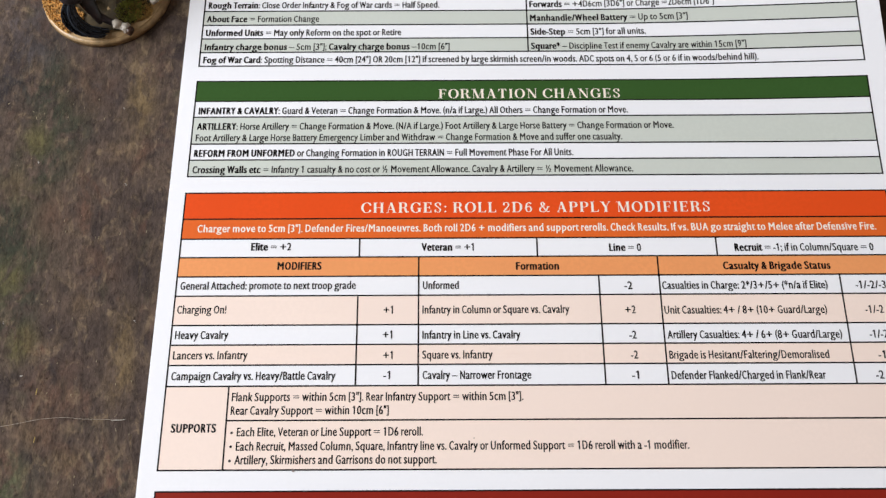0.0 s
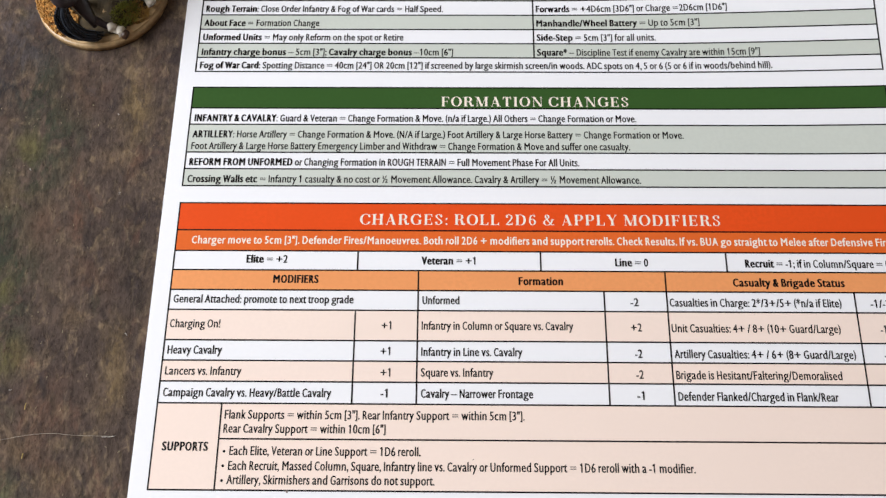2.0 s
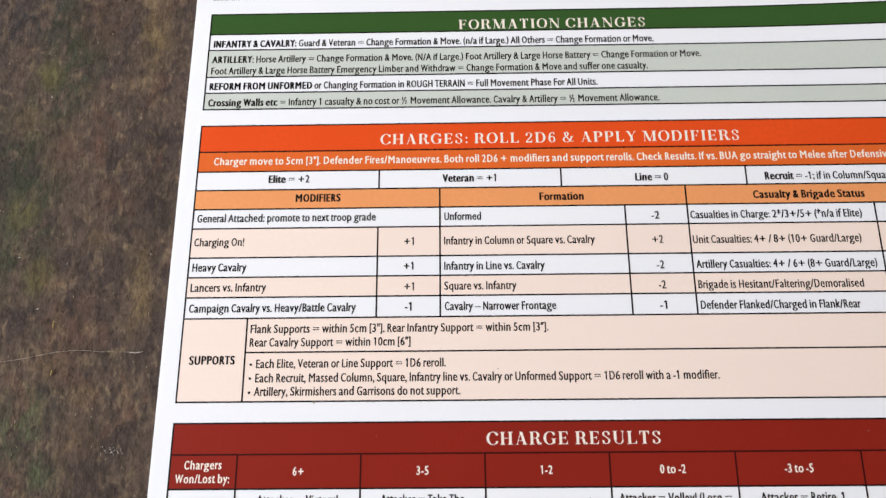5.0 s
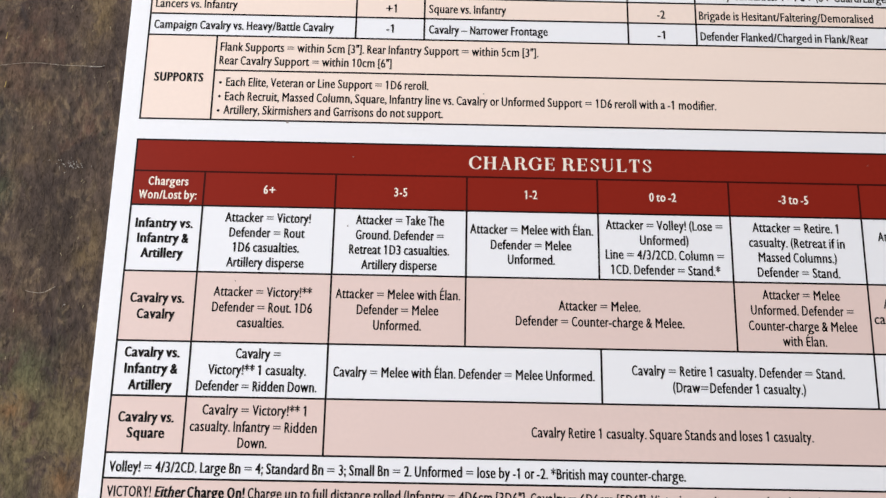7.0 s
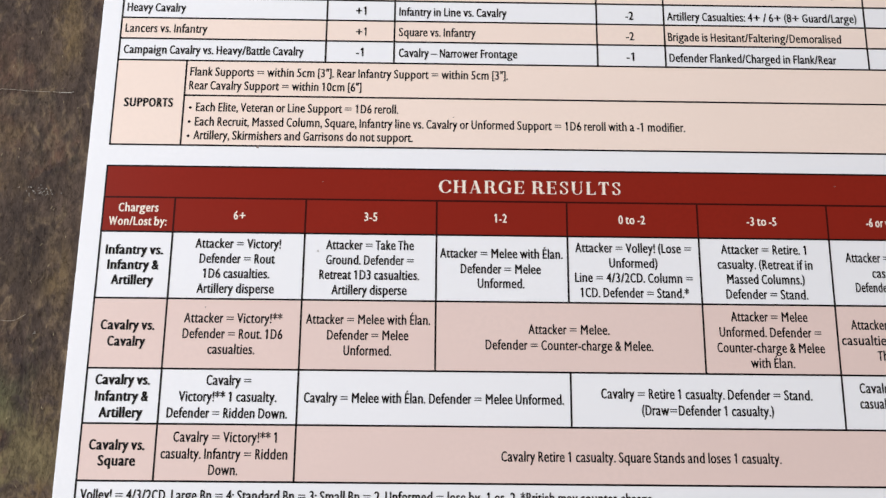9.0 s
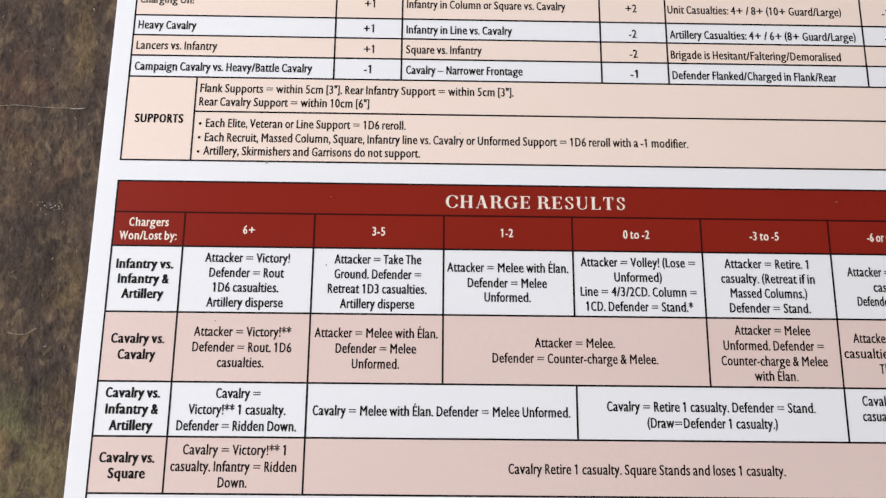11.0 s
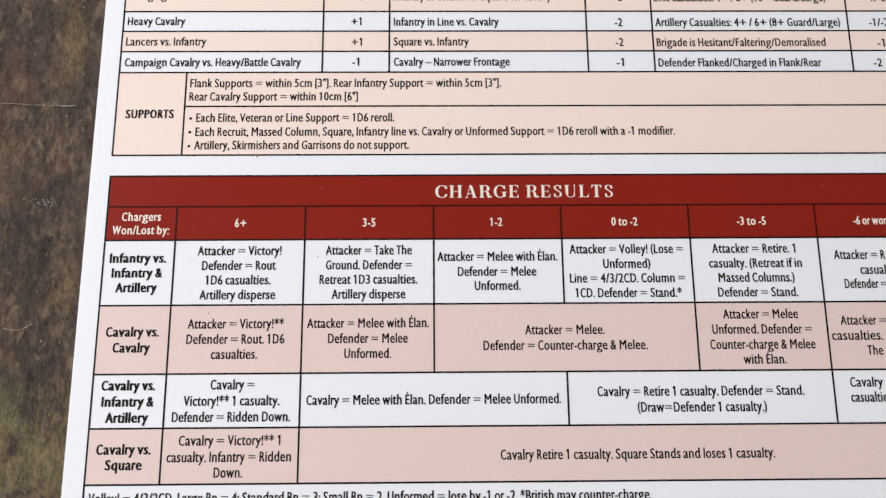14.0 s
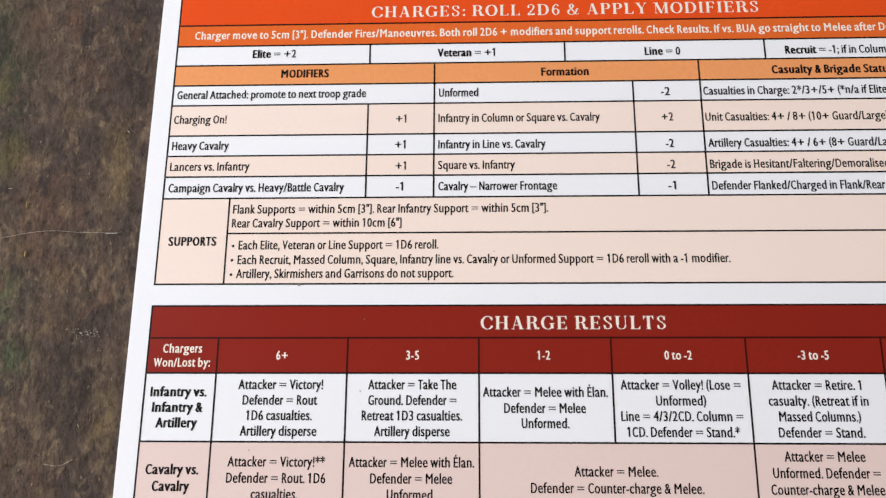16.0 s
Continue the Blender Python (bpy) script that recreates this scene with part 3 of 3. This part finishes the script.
say(charges, '-1', 57.5, 28.62, 1.8)
say(charges, 'Cavalry – Narrower Frontage', 67.9, 28.59, 28.9)
say(charges, '-1', 123.5, 28.40, 1.9)
say(charges, 'Defender Flanked/Charged in Flank/Rear', 134.0, 28.26, 41.0)
say(charges, '-2', 188.2, 28.18, 2.2)
say(charges, '~SUPPORTS~', 2.5, 14.86, 11.7)
say(charges, 'Flank Supports = within 5cm [3"]. Rear Infantry Support = within 5cm [3"].', 17.7, 22.95, 76.8)
say(charges, 'Rear Cavalry Support = within 10cm [6"]', 17.7, 19.41, 41.4)
say(charges, 'Each Elite, Veteran or Line Support = 1D6 reroll.', 19.7, 13.85, 48.4)
say(charges, 'Each Recruit, Massed Column, Square, Infantry line vs. Cavalry or Unformed Support = 1D6 reroll with a -1 modifier.', 19.7, 10.19, 117.2)
say(charges, 'Artillery, Skirmishers and Garrisons do not support.', 19.6, 6.76, 52.1)


def bullet(tab, x, y):
    bm = bmesh.new()
    bmesh.ops.create_circle(bm, cap_ends=True, segments=14, radius=0.00034, matrix=Matrix.Translation((x * MM, y * MM, Z_TEXT)))
    return part("bullet", bm, INK, tab)


for y in (14.6, 11.05, 7.45):
    bullet(charges, 18.3, y + 0.15)

# charge results
results = table("results_table", 0.0, -92.0, "charge results table under a dark red heading")
H1, H2, H3, H4, H5, H6 = 16.5, 47.0, 77.5, 107.9, 138.5, 169.0
fill(results, 0, WIDTH, 0.0, -7.65, RED, "heading_band")
for x0, x1 in ((0, H1), (H1, H2), (H2, H3), (H3, H4), (H4, H5), (H5, H6), (H6, WIDTH)):
    fill(results, x0, x1, -7.65, -15.87, RED)
for x0, x1 in ((0, H1), (H1, H2), (H2, H3), (H3, H5), (H5, H6), (H6, WIDTH)):
    fill(results, x0, x1, -31.45, -47.3, PINK)
for x0, x1 in ((0, H1), (H1, H2), (H2, WIDTH)):
    fill(results, x0, x1, -59.4, -71.6, PINK)
fill(results, 0, WIDTH, -76.95, -92.0, PINK)
across(results, -7.65, ink=MAROON)
for x in (H1, H2, H3, H4, H5, H6):
    upright(results, x, -7.65, -15.87, MAROON)
for y in (-15.87, -31.45, -47.3, -59.4, -71.6, -76.95):
    across(results, y)
upright(results, H1, -15.87, -71.6)
upright(results, H2, -15.87, -71.6)
upright(results, H3, -15.87, -47.3)
upright(results, H4, -15.87, -31.45)
upright(results, H4, -47.3, -59.4)
upright(results, H5, -15.87, -47.3)
upright(results, H6, -15.87, -59.4)
say(results, '#CHARGE RESULTS', 77.9, -5.81, 43.4)
say(results, '~Chargers~', 3.6, -11.13, 9.3, WHITE_INK, 2.02)
say(results, '~Won/Lost by:~', 1.6, -14.41, 13.4, WHITE_INK, 2.02)
say(results, '~6+~', 30.4, -12.75, 2.8, WHITE_INK, 2.02)
say(results, '~3-5~', 60.7, -12.75, 3.1, WHITE_INK, 2.02)
say(results, '~1-2~', 91.0, -12.75, 3.0, WHITE_INK, 2.02)
say(results, '~0 to -2~', 120.0, -12.75, 6.3, WHITE_INK, 2.02)
say(results, '~-3 to -5~', 150.1, -12.75, 7.0, WHITE_INK, 2.02)
say(results, '~-6 or worse~', 178.2, -12.75, 9.9, WHITE_INK, 2.02)
say(results, '~Infantry vs.~', 1.6, -21.27, 13.1)
say(results, '~Infantry &~', 2.3, -24.81, 11.7)
say(results, '~Artillery~', 3.4, -28.32, 9.6)
say(results, 'Attacker = Victory!', 22.0, -19.59, 19.7)
say(results, 'Defender = Rout', 23.2, -23.14, 17.3)
say(results, '1D6 casualties.', 24.2, -26.61, 15.2)
say(results, 'Artillery disperse', 23.0, -30.12, 17.6)
say(results, 'Attacker = Take The', 52.1, -19.59, 20.3)
say(results, 'Ground. Defender =', 52.2, -23.14, 20.2)
say(results, 'Retreat 1D3 casualties.', 50.8, -26.61, 22.9)
say(results, 'Artillery disperse', 53.7, -30.12, 17.2)
say(results, 'Attacker = Melee with Élan.', 78.4, -21.24, 28.4)
say(results, 'Defender = Melee', 83.2, -24.87, 18.5)
say(results, 'Unformed.', 87.1, -28.25, 10.8)
say(results, 'Attacker = Volley! (Lose =', 109.7, -19.59, 27.0)
say(results, 'Unformed)', 117.5, -23.14, 11.2)
say(results, 'Line = 4/3/2CD. Column =', 109.5, -26.61, 27.2)
say(results, '1CD. Defender = Stand.*', 110.7, -30.12, 25.0)
say(results, 'Attacker = Retire. 1', 143.6, -19.59, 19.9)
say(results, 'casualty. (Retreat if in', 142.6, -23.14, 22.1)
say(results, 'Massed Columns.)', 144.6, -26.61, 18.0)
say(results, 'Defender = Stand.', 144.2, -30.12, 18.9)
say(results, 'Attacker = R', 172.5, -21.24, 12.3)
say(results, 'casualties.', 178.4, -24.87, 10.3)
say(results, 'Defender =', 174.3, -28.25, 10.0)
say(results, '~Cavalry vs.~', 2.1, -38.68, 12.1)
say(results, '~Cavalry~', 3.9, -42.33, 8.5)
say(results, 'Attacker = Victory!**', 20.7, -36.92, 22.2)
say(results, 'Defender = Rout. 1D6', 20.6, -40.47, 22.5)
say(results, 'casualties.', 26.4, -43.95, 10.6)
say(results, 'Attacker = Melee with Élan.', 48.2, -36.92, 28.2)
say(results, 'Defender = Melee', 53.1, -40.47, 18.4)
say(results, 'Unformed.', 56.9, -43.95, 10.8)
say(results, 'Attacker = Melee.', 98.6, -38.73, 18.5)
say(results, 'Defender = Counter-charge & Melee.', 88.9, -42.32, 38.0)
say(results, 'Attacker = Melee', 144.9, -35.32, 17.6)
say(results, 'Unformed. Defender =', 142.1, -38.87, 23.3)
say(results, 'Counter-charge & Melee', 141.4, -42.40, 24.5)
say(results, 'with Élan.', 148.8, -45.83, 10.0)
say(results, 'Attacker =', 172.3, -36.92, 10.7)
say(results, 'casualties. D', 169.9, -40.47, 14.4)
say(results, 'The', 177.8, -43.95, 3.7)
say(results, '~Cavalry vs.~', 2.1, -50.92, 12.1)
say(results, '~Infantry &~', 2.4, -54.53, 11.7)
say(results, '~Artillery~', 3.5, -58.11, 9.6)
say(results, 'Cavalry =', 26.7, -50.85, 10.0)
say(results, 'Victory!** 1 casualty.', 20.8, -54.47, 21.7)
say(results, 'Defender = Ridden Down.', 18.4, -58.05, 26.6)
say(results, 'Cavalry = Melee with Élan. Defender = Melee Unformed.', 48.5, -54.47, 57.9)
say(results, 'Cavalry = Retire 1 casualty. Defender = Stand.', 114.7, -52.97, 47.4)
say(results, '(Draw=Defender 1 casualty.)', 123.7, -56.56, 29.5)
say(results, 'Cavalry', 172.9, -51.23, 7.6)
say(results, 'casualties.', 172.7, -54.64, 9.9)
say(results, '~Cavalry vs.~', 2.1, -65.06, 12.1)
say(results, '~Square~', 4.3, -68.43, 8.1)
say(results, 'Cavalry = Victory!** 1', 20.3, -63.24, 22.7)
say(results, 'casualty. Infantry = Ridden', 17.8, -66.83, 27.7)
say(results, 'Down.', 28.4, -70.23, 6.4)
say(results, 'Cavalry Retire 1 casualty. Square Stands and loses 1 casualty.', 92.3, -66.83, 61.8)
say(results, 'Volley! = 4/3/2CD. Large Bn = 4; Standard Bn = 3; Small Bn = 2. Unformed = lose by -1 or -2. *British may counter-charge.', 1.2, -75.60, 124.5)
say(results, 'VICTORY! ~_Either ~~Charge On!~ Charge up to full distance rolled (Infantry = 4D6cm [3D6"], Cavalry = 6D6cm [5D6"]. Victorious units may undertake multiple charges wi', 1.2, -80.75, 169.5)


def curl():
    """The sheet's far corner lifts off the mat in a gentle roll about a slanting line."""
    ax, ay, nx, ny = 110.0, 140.0, 0.585, 0.811
    past = lambda v: (v.co.x / MM - ax) * nx + (v.co.y / MM - ay) * ny
    for ob in reference_sheet.children_recursive:
        if max(past(v) for v in ob.data.vertices) <= 0:
            continue
        bm = bmesh.new()
        bm.from_mesh(ob.data)
        for s in range(0, 80, 7) if not ob.name.startswith("lettering") else ():
            bmesh.ops.bisect_plane(bm, geom=bm.verts[:] + bm.edges[:] + bm.faces[:], dist=1e-7, plane_co=((ax + nx * s) * MM, (ay + ny * s) * MM, 0), plane_no=(nx, ny, 0))
        for v in bm.verts:
            v.co.z += 0.0059 * max(0.0, past(v)) ** 1.6 * MM
        bm.to_mesh(ob.data)
        bm.free()


curl()


# ---- the figure base ----
BX, BY, BASE_H = -0.0308, 0.1510, 0.003
figure_base = tagged(new("figure_base"), "round plywood figure base with sand and static grass", "figure base")
figure_base.location = (BX, BY, MAT_TOP)


def disc(radius, z0, z1, bevel, segments=72):
    bm = bmesh.new()
    bmesh.ops.create_cone(bm, cap_ends=True, segments=segments, radius1=radius, radius2=radius - 0.0006, depth=z1 - z0, matrix=Matrix.Translation((0, 0, (z0 + z1) / 2)))
    rim = [e for e in bm.edges if abs(e.verts[0].co.z - e.verts[1].co.z) < 1e-6]
    bmesh.ops.bevel(bm, geom=rim, offset=bevel, segments=3, affect="EDGES")
    for f in bm.faces:
        f.smooth = len(f.verts) == 4
    return bm


part("disc", disc(0.0201, 0.0, BASE_H, 0.0005), BASE_WOOD, figure_base)


def ground_layer():
    bm = bmesh.new()
    bmesh.ops.create_grid(bm, x_segments=40, y_segments=40, size=0.0178)
    bmesh.ops.delete(bm, geom=[v for v in bm.verts if v.co.length > 0.0174], context="VERTS")
    for v in bm.verts:
        v.co.z = BASE_H + 0.0001 + 0.0009 * noise.noise(v.co * 260) * (1 - (v.co.length / 0.0174) ** 6) + 0.0004
    return bm


part("earth", ground_layer(), EARTH, figure_base)


def grains(count, inside, seed):
    r = random.Random(seed)
    one = bmesh.new()
    bmesh.ops.create_icosphere(one, subdivisions=1, radius=1.0)
    shape, faces = [v.co.copy() for v in one.verts], [[v.index for v in f.verts] for f in one.faces]
    one.free()
    points, sides = [], []
    while count:
        x, y = r.uniform(-0.019, 0.019), r.uniform(-0.019, 0.019)
        if math.hypot(x, y) > 0.0192 or not inside(x, y):
            continue
        s = r.uniform(0.00022, 0.0005)
        place = pose(x, y, BASE_H + 0.0004 + r.uniform(0, 0.0005), r.uniform(0, 90), r.uniform(0, 90), 0) @ Matrix.Diagonal((s, s * 0.8, s * 0.7, 1))
        sides += [[len(points) + i for i in f] for f in faces]
        points += [place @ p for p in shape]
        count -= 1
    me = bpy.data.meshes.new("sand")
    me.from_pydata(points, [], sides)
    bm = bmesh.new()
    bm.from_mesh(me)
    bpy.data.meshes.remove(me)
    return bm


tagged(part("sand", grains(2600, lambda x, y: x < -0.0075 + 0.003 * math.sin(y * 400), 3), SAND, figure_base), "loose yellow sand grains", kind="stuff")


def tuft(cx, cy, reach, count, height, seed):
    r = random.Random(seed)
    bm = bmesh.new()
    for _ in range(count):
        a, d = r.uniform(0, 6.283), reach * math.sqrt(r.random())
        x, y = cx + d * math.cos(a), cy + d * math.sin(a)
        lean = r.uniform(0, 6.283)
        h, w, out = height * r.uniform(0.5, 1.1), 0.00012, height * r.uniform(0.2, 1.0)
        dx, dy = math.cos(lean), math.sin(lean)
        v = [bm.verts.new(p) for p in ((x - dy * w, y + dx * w, BASE_H), (x + dy * w, y - dx * w, BASE_H), (x + dx * out * 0.5 + dy * w, y + dy * out * 0.5 - dx * w, BASE_H + h * 0.7), (x + dx * out, y + dy * out, BASE_H + h), (x + dx * out * 0.5 - dy * w, y + dy * out * 0.5 + dx * w, BASE_H + h * 0.7))]
        bm.faces.new(v)
    return bm


tagged(part("green_tuft", tuft(0.0090, -0.0090, 0.0042, 1100, 0.0013, 8), TUFT_GREEN, figure_base), "olive green static grass", kind="stuff")
tagged(part("tan_tuft", tuft(0.0120, -0.0086, 0.0038, 800, 0.0011, 9), TUFT_TAN, figure_base), "dry tan static grass", kind="stuff")


def tube_into(bm, points, slot, sides=10, wobble=0.0):
    """A tapered limb through (x, y, z, radius) points, in millimetres from the base's middle."""
    fine = []
    for i in range(len(points) - 1):
        p0, p1, p2, p3 = (Vector(points[max(0, min(len(points) - 1, i + k))]) for k in (-1, 0, 1, 2))
        for s in range(6):
            u = s / 6
            fine.append(0.5 * (2 * p1 + (p2 - p0) * u + (2 * p0 - 5 * p1 + 4 * p2 - p3) * u * u + (3 * p1 - p0 - 3 * p2 + p3) * u ** 3))
    fine.append(Vector(points[-1]))
    rings = []
    for i, p in enumerate(fine):
        ahead = Vector(fine[min(i + 1, len(fine) - 1)][:3]) - Vector(fine[max(i - 1, 0)][:3])
        turn = ahead.to_track_quat("Z", "Y").to_matrix()
        ring = []
        for s in range(sides):
            a = 6.28319 * s / sides
            r = p[3] * (1 + wobble * math.sin(a * 4 + i * 0.4))
            ring.append(bm.verts.new((Vector(p[:3]) + turn @ Vector((math.cos(a) * r, math.sin(a) * r, 0))) * MM))
        rings.append(ring)
    made = []
    for a, b in zip(rings, rings[1:]):
        for s in range(sides):
            made.append(bm.faces.new((a[s], a[(s + 1) % sides], b[(s + 1) % sides], b[s])))
    made.append(bm.faces.new(list(reversed(rings[0]))))
    made.append(bm.faces.new(rings[-1]))
    for f in made:
        f.material_index, f.smooth = slot, True


def horse():
    """A cast figure of a dark horse, seen from behind."""
    bm = bmesh.new()
    tube_into(bm, [(-3.5, -14.0, 14.5, 2.6), (-3.5, -11, 17, 4.6), (-2.5, -1, 20, 5.2), (1.5, 6, 20, 5.2), (5, 11, 21, 4.0)], 1, 16)
    tube_into(bm, [(6, 9, 22, 4.4), (9, 12, 29, 3.3), (11, 14, 35, 2.6)], 1, 12)
    tube_into(bm, [(10, 13, 36, 2.6), (13, 16, 33, 2.3), (15, 18, 30, 1.6)], 1, 12)
    # tail in locks
    r = random.Random(21)
    for i in range(70):
        dx, dy, dz, k = r.uniform(-2.2, 2.5), r.uniform(-1.2, 1.6), r.uniform(-0.4, 1.8), r.uniform(0.16, 0.34)
        end = r.uniform(-1.2, 1.6)
        tube_into(bm, [(-4.0 + dx * 0.4, -14.2 + dy * 0.4, 15.5 + dz * 0.5, k), (-5.2 + dx * 0.8, -16.2 + dy * 0.8, 12.0 + dz, k * 1.2), (-4.6 + dx, -17.8 + dy, 8.6 + dz, k * 1.2), (-2.2 + dx * 0.9, -18.7 + dy, 6.1 + dz, k * 1.1), (0.9 + dx * 0.5, -18.4 + dy, 5.0 + dz * 0.7, k), (2.6 + end, -17.6 + dy * 0.8, 4.7 + dz * 0.4, k * 0.3)], 0, 6, 0.1)
    tube_into(bm, [(-4, -14, 15.5, 1.2), (-5, -16, 12, 1.3), (-4.4, -17.5, 8.2, 1.4), (-2, -18.3, 5.4, 1.2), (0.7, -18.1, 4.5, 0.9), (1.9, -17.5, 4.2, 0.5)], 4, 10, 0.15)
    # near hind leg with its white sock and hoof
    tube_into(bm, [(-2.5, -8.5, 17, 3.4), (-0.6, -11.8, 12.6, 2.4), (0.8, -13.6, 8.8, 1.7), (1.3, -14.6, 6.6, 1.1), (1.2, -15.1, 5.6, 0.5)], 1, 12, 0.04)
    tube_into(bm, [(0.6, -13.4, 8.0, 1.2), (2.4, -13.9, 6.8, 1.25), (4.0, -14.5, 6.0, 1.05), (5.6, -15.0, 5.5, 0.95)], 1, 12, 0.06)
    tube_into(bm, [(5.2, -15.0, 5.4, 0.8), (5.9, -15.1, 5.5, 1.45), (6.7, -15.4, 5.3, 1.4), (7.4, -15.9, 4.9, 0.75), (8.2, -15.9, 4.8, 1.3), (9.0, -16.1, 4.7, 1.5), (9.6, -16.3, 4.5, 1.2)], 2, 12, 0.2)
    tube_into(bm, [(9.3, -16.3, 4.5, 1.15), (10.0, -16.7, 4.2, 1.45), (10.6, -17.0, 4.0, 1.3)], 3, 12)
    # other legs
    tube_into(bm, [(-3, -3, 18, 3.0), (-4, -5, 11, 1.6), (-3.5, -6, 6, 1.1), (-3.2, -6.5, 3.6, 1.5)], 1, 10)
    tube_into(bm, [(6, 3, 17, 2.4), (11, -2, 10, 1.4), (15.8, -5.5, 5.8, 1.0)], 1, 10)
    tube_into(bm, [(15.6, -5.4, 5.9, 1.1), (16.4, -6.0, 5.0, 1.5), (17.0, -6.6, 4.6, 1.4)], 2, 10)
    tube_into(bm, [(5, 8, 17, 2.4), (6, 9, 11, 1.4), (6, 8, 3.6, 1.3)], 1, 10)
    return bm


horse_figurine = link("horse_figurine", horse(), [BLACK_PAINT, GREY_PAINT, IVORY_PAINT, HOOF_PAINT, DARK_PAINT])
horse_figurine.location = (BX, BY, MAT_TOP)
tagged(horse_figurine, "small painted dark horse figurine with a black tail and white socks", "figurine")


# ---- loose hairs and specks ----
def strand(name, label, points, radius, material):
    data = bpy.data.curves.new(name, "CURVE")
    data.dimensions, data.bevel_depth, data.bevel_resolution, data.resolution_u = "3D", radius, 1, 8
    line = data.splines.new("BEZIER")
    line.bezier_points.add(len(points) - 1)
    for p, (x, y, z) in zip(line.bezier_points, points):
        p.co = (x * MM, y * MM, MAT_TOP + z * MM)
        p.handle_left_type = p.handle_right_type = "AUTO"
    shape = bpy.data.objects.new(name, data)
    me = bpy.data.meshes.new_from_object(shape)
    bpy.data.objects.remove(shape)
    me.materials.clear()
    me.materials.append(material)
    return tagged(new(name, me), label, "hair")


strand("hair", "long pale hair lying across the mat", [(-60, 14.2, 0.4), (-42.6, 16.6, 0.5), (-28.1, 18.9, 0.5), (-19.8, 18.5, 0.45), (-10.3, 18.3, 0.5)], 0.00004, HAIR)
strand("bristle", "short straw-yellow bristle on the mat", [(-34.3, 25.0, 0.3), (-34.0, 26.6, 0.7)], 0.00011, STRAW_YELLOW)
strand("bristle", "short straw-yellow bristle on the mat", [(-33.0, 12.6, 0.3), (-32.7, 13.9, 0.6)], 0.00012, STRAW_YELLOW)
strand("hair", "short white hair beside the long one", [(-13.4, 18.15, 0.5), (-10.3, 18.3, 0.55), (-9.9, 18.5, 0.5)], 0.00006, LINT)
strand("hair", "short curved white hair on the mat", [(-21.8, -36.6, 0.5), (-18.0, -36.9, 0.55), (-15.1, -35.5, 0.6)], 0.000045, HAIR)


def lint(count, x, y, rx, ry, seed):
    r = random.Random(seed)
    bm = bmesh.new()
    for _ in range(count):
        px, py = x + r.gauss(0, rx), y + r.gauss(0, ry)
        a, s = r.uniform(0, 360), r.uniform(0.15, 0.5) * MM
        bmesh.ops.create_cube(bm, size=1.0, matrix=pose(px * MM, py * MM, MAT_TOP + 0.0005, r.uniform(-30, 30), r.uniform(-30, 30), a) @ Matrix.Diagonal((s, 0.00008, 0.00006, 1)))
    return bm


bristles = bmesh.new()
r_ = random.Random(12)
for _ in range(110):
    x, y, a = r_.uniform(-62, -8), r_.uniform(-85, 120), r_.uniform(50, 130)
    bmesh.ops.create_cube(bristles, size=1.0, matrix=pose(x * MM, y * MM, MAT_TOP + 0.0004, 0, r_.uniform(-35, 35), a) @ Matrix.Diagonal((r_.uniform(0.0003, 0.0009), 0.00008, 0.00006, 1)))
tagged(part("bristles", bristles, STRAW, gaming_mat), "scattered straw-coloured bristles in the flock", kind="stuff")
tagged(link("lint", lint(34, -15.7, -6.5, 2.2, 0.8, 4), LINT), "small cluster of white lint specks on the mat", "lint", kind="stuff")
for x, y in ((-43.6, 92.3), (-20.9, 109.9), (-17.7, 85.5), (-10.5, 44.9), (-46.0, 44.5), (-39, 30), (-12.8, -39.6)):
    tagged(link("lint", lint(3, x, y, 0.25, 0.25, int(x * 10)), LINT), "tiny white lint speck on the mat", "lint", "lint specks on the mat")


def mark(x, y, rx, ry, seed):
    r = random.Random(seed)
    bm = bmesh.new()
    for _ in range(4):
        bmesh.ops.create_circle(bm, cap_ends=True, segments=9, radius=1.0, matrix=Matrix.Translation(((x + r.gauss(0, rx * 0.5)) * MM, (y + r.gauss(0, ry * 0.5)) * MM, Z_TEXT + 0.00001 + 0.000004 * _)) @ Matrix.Diagonal((rx * MM * r.uniform(0.3, 0.7), ry * MM * r.uniform(0.3, 0.7), 1, 1)))
    return bm


for x, y, rx, ry in ((34.9, 5.0, 0.25, 0.35), (50.8, -3.3, 0.15, 0.15), (171.6, -2.9, 0.2, 0.12), (127.7, 105.6, 0.3, 0.12), (81.3, 13.2, 0.15, 0.2), (25.3, -33.4, 0.15, 0.15), (50.2, -20.0, 0.12, 0.3)):
    tagged(part("speck", mark(x, y, rx, ry, int(x)), DIRT, reference_sheet), "tiny grey dirt speck")
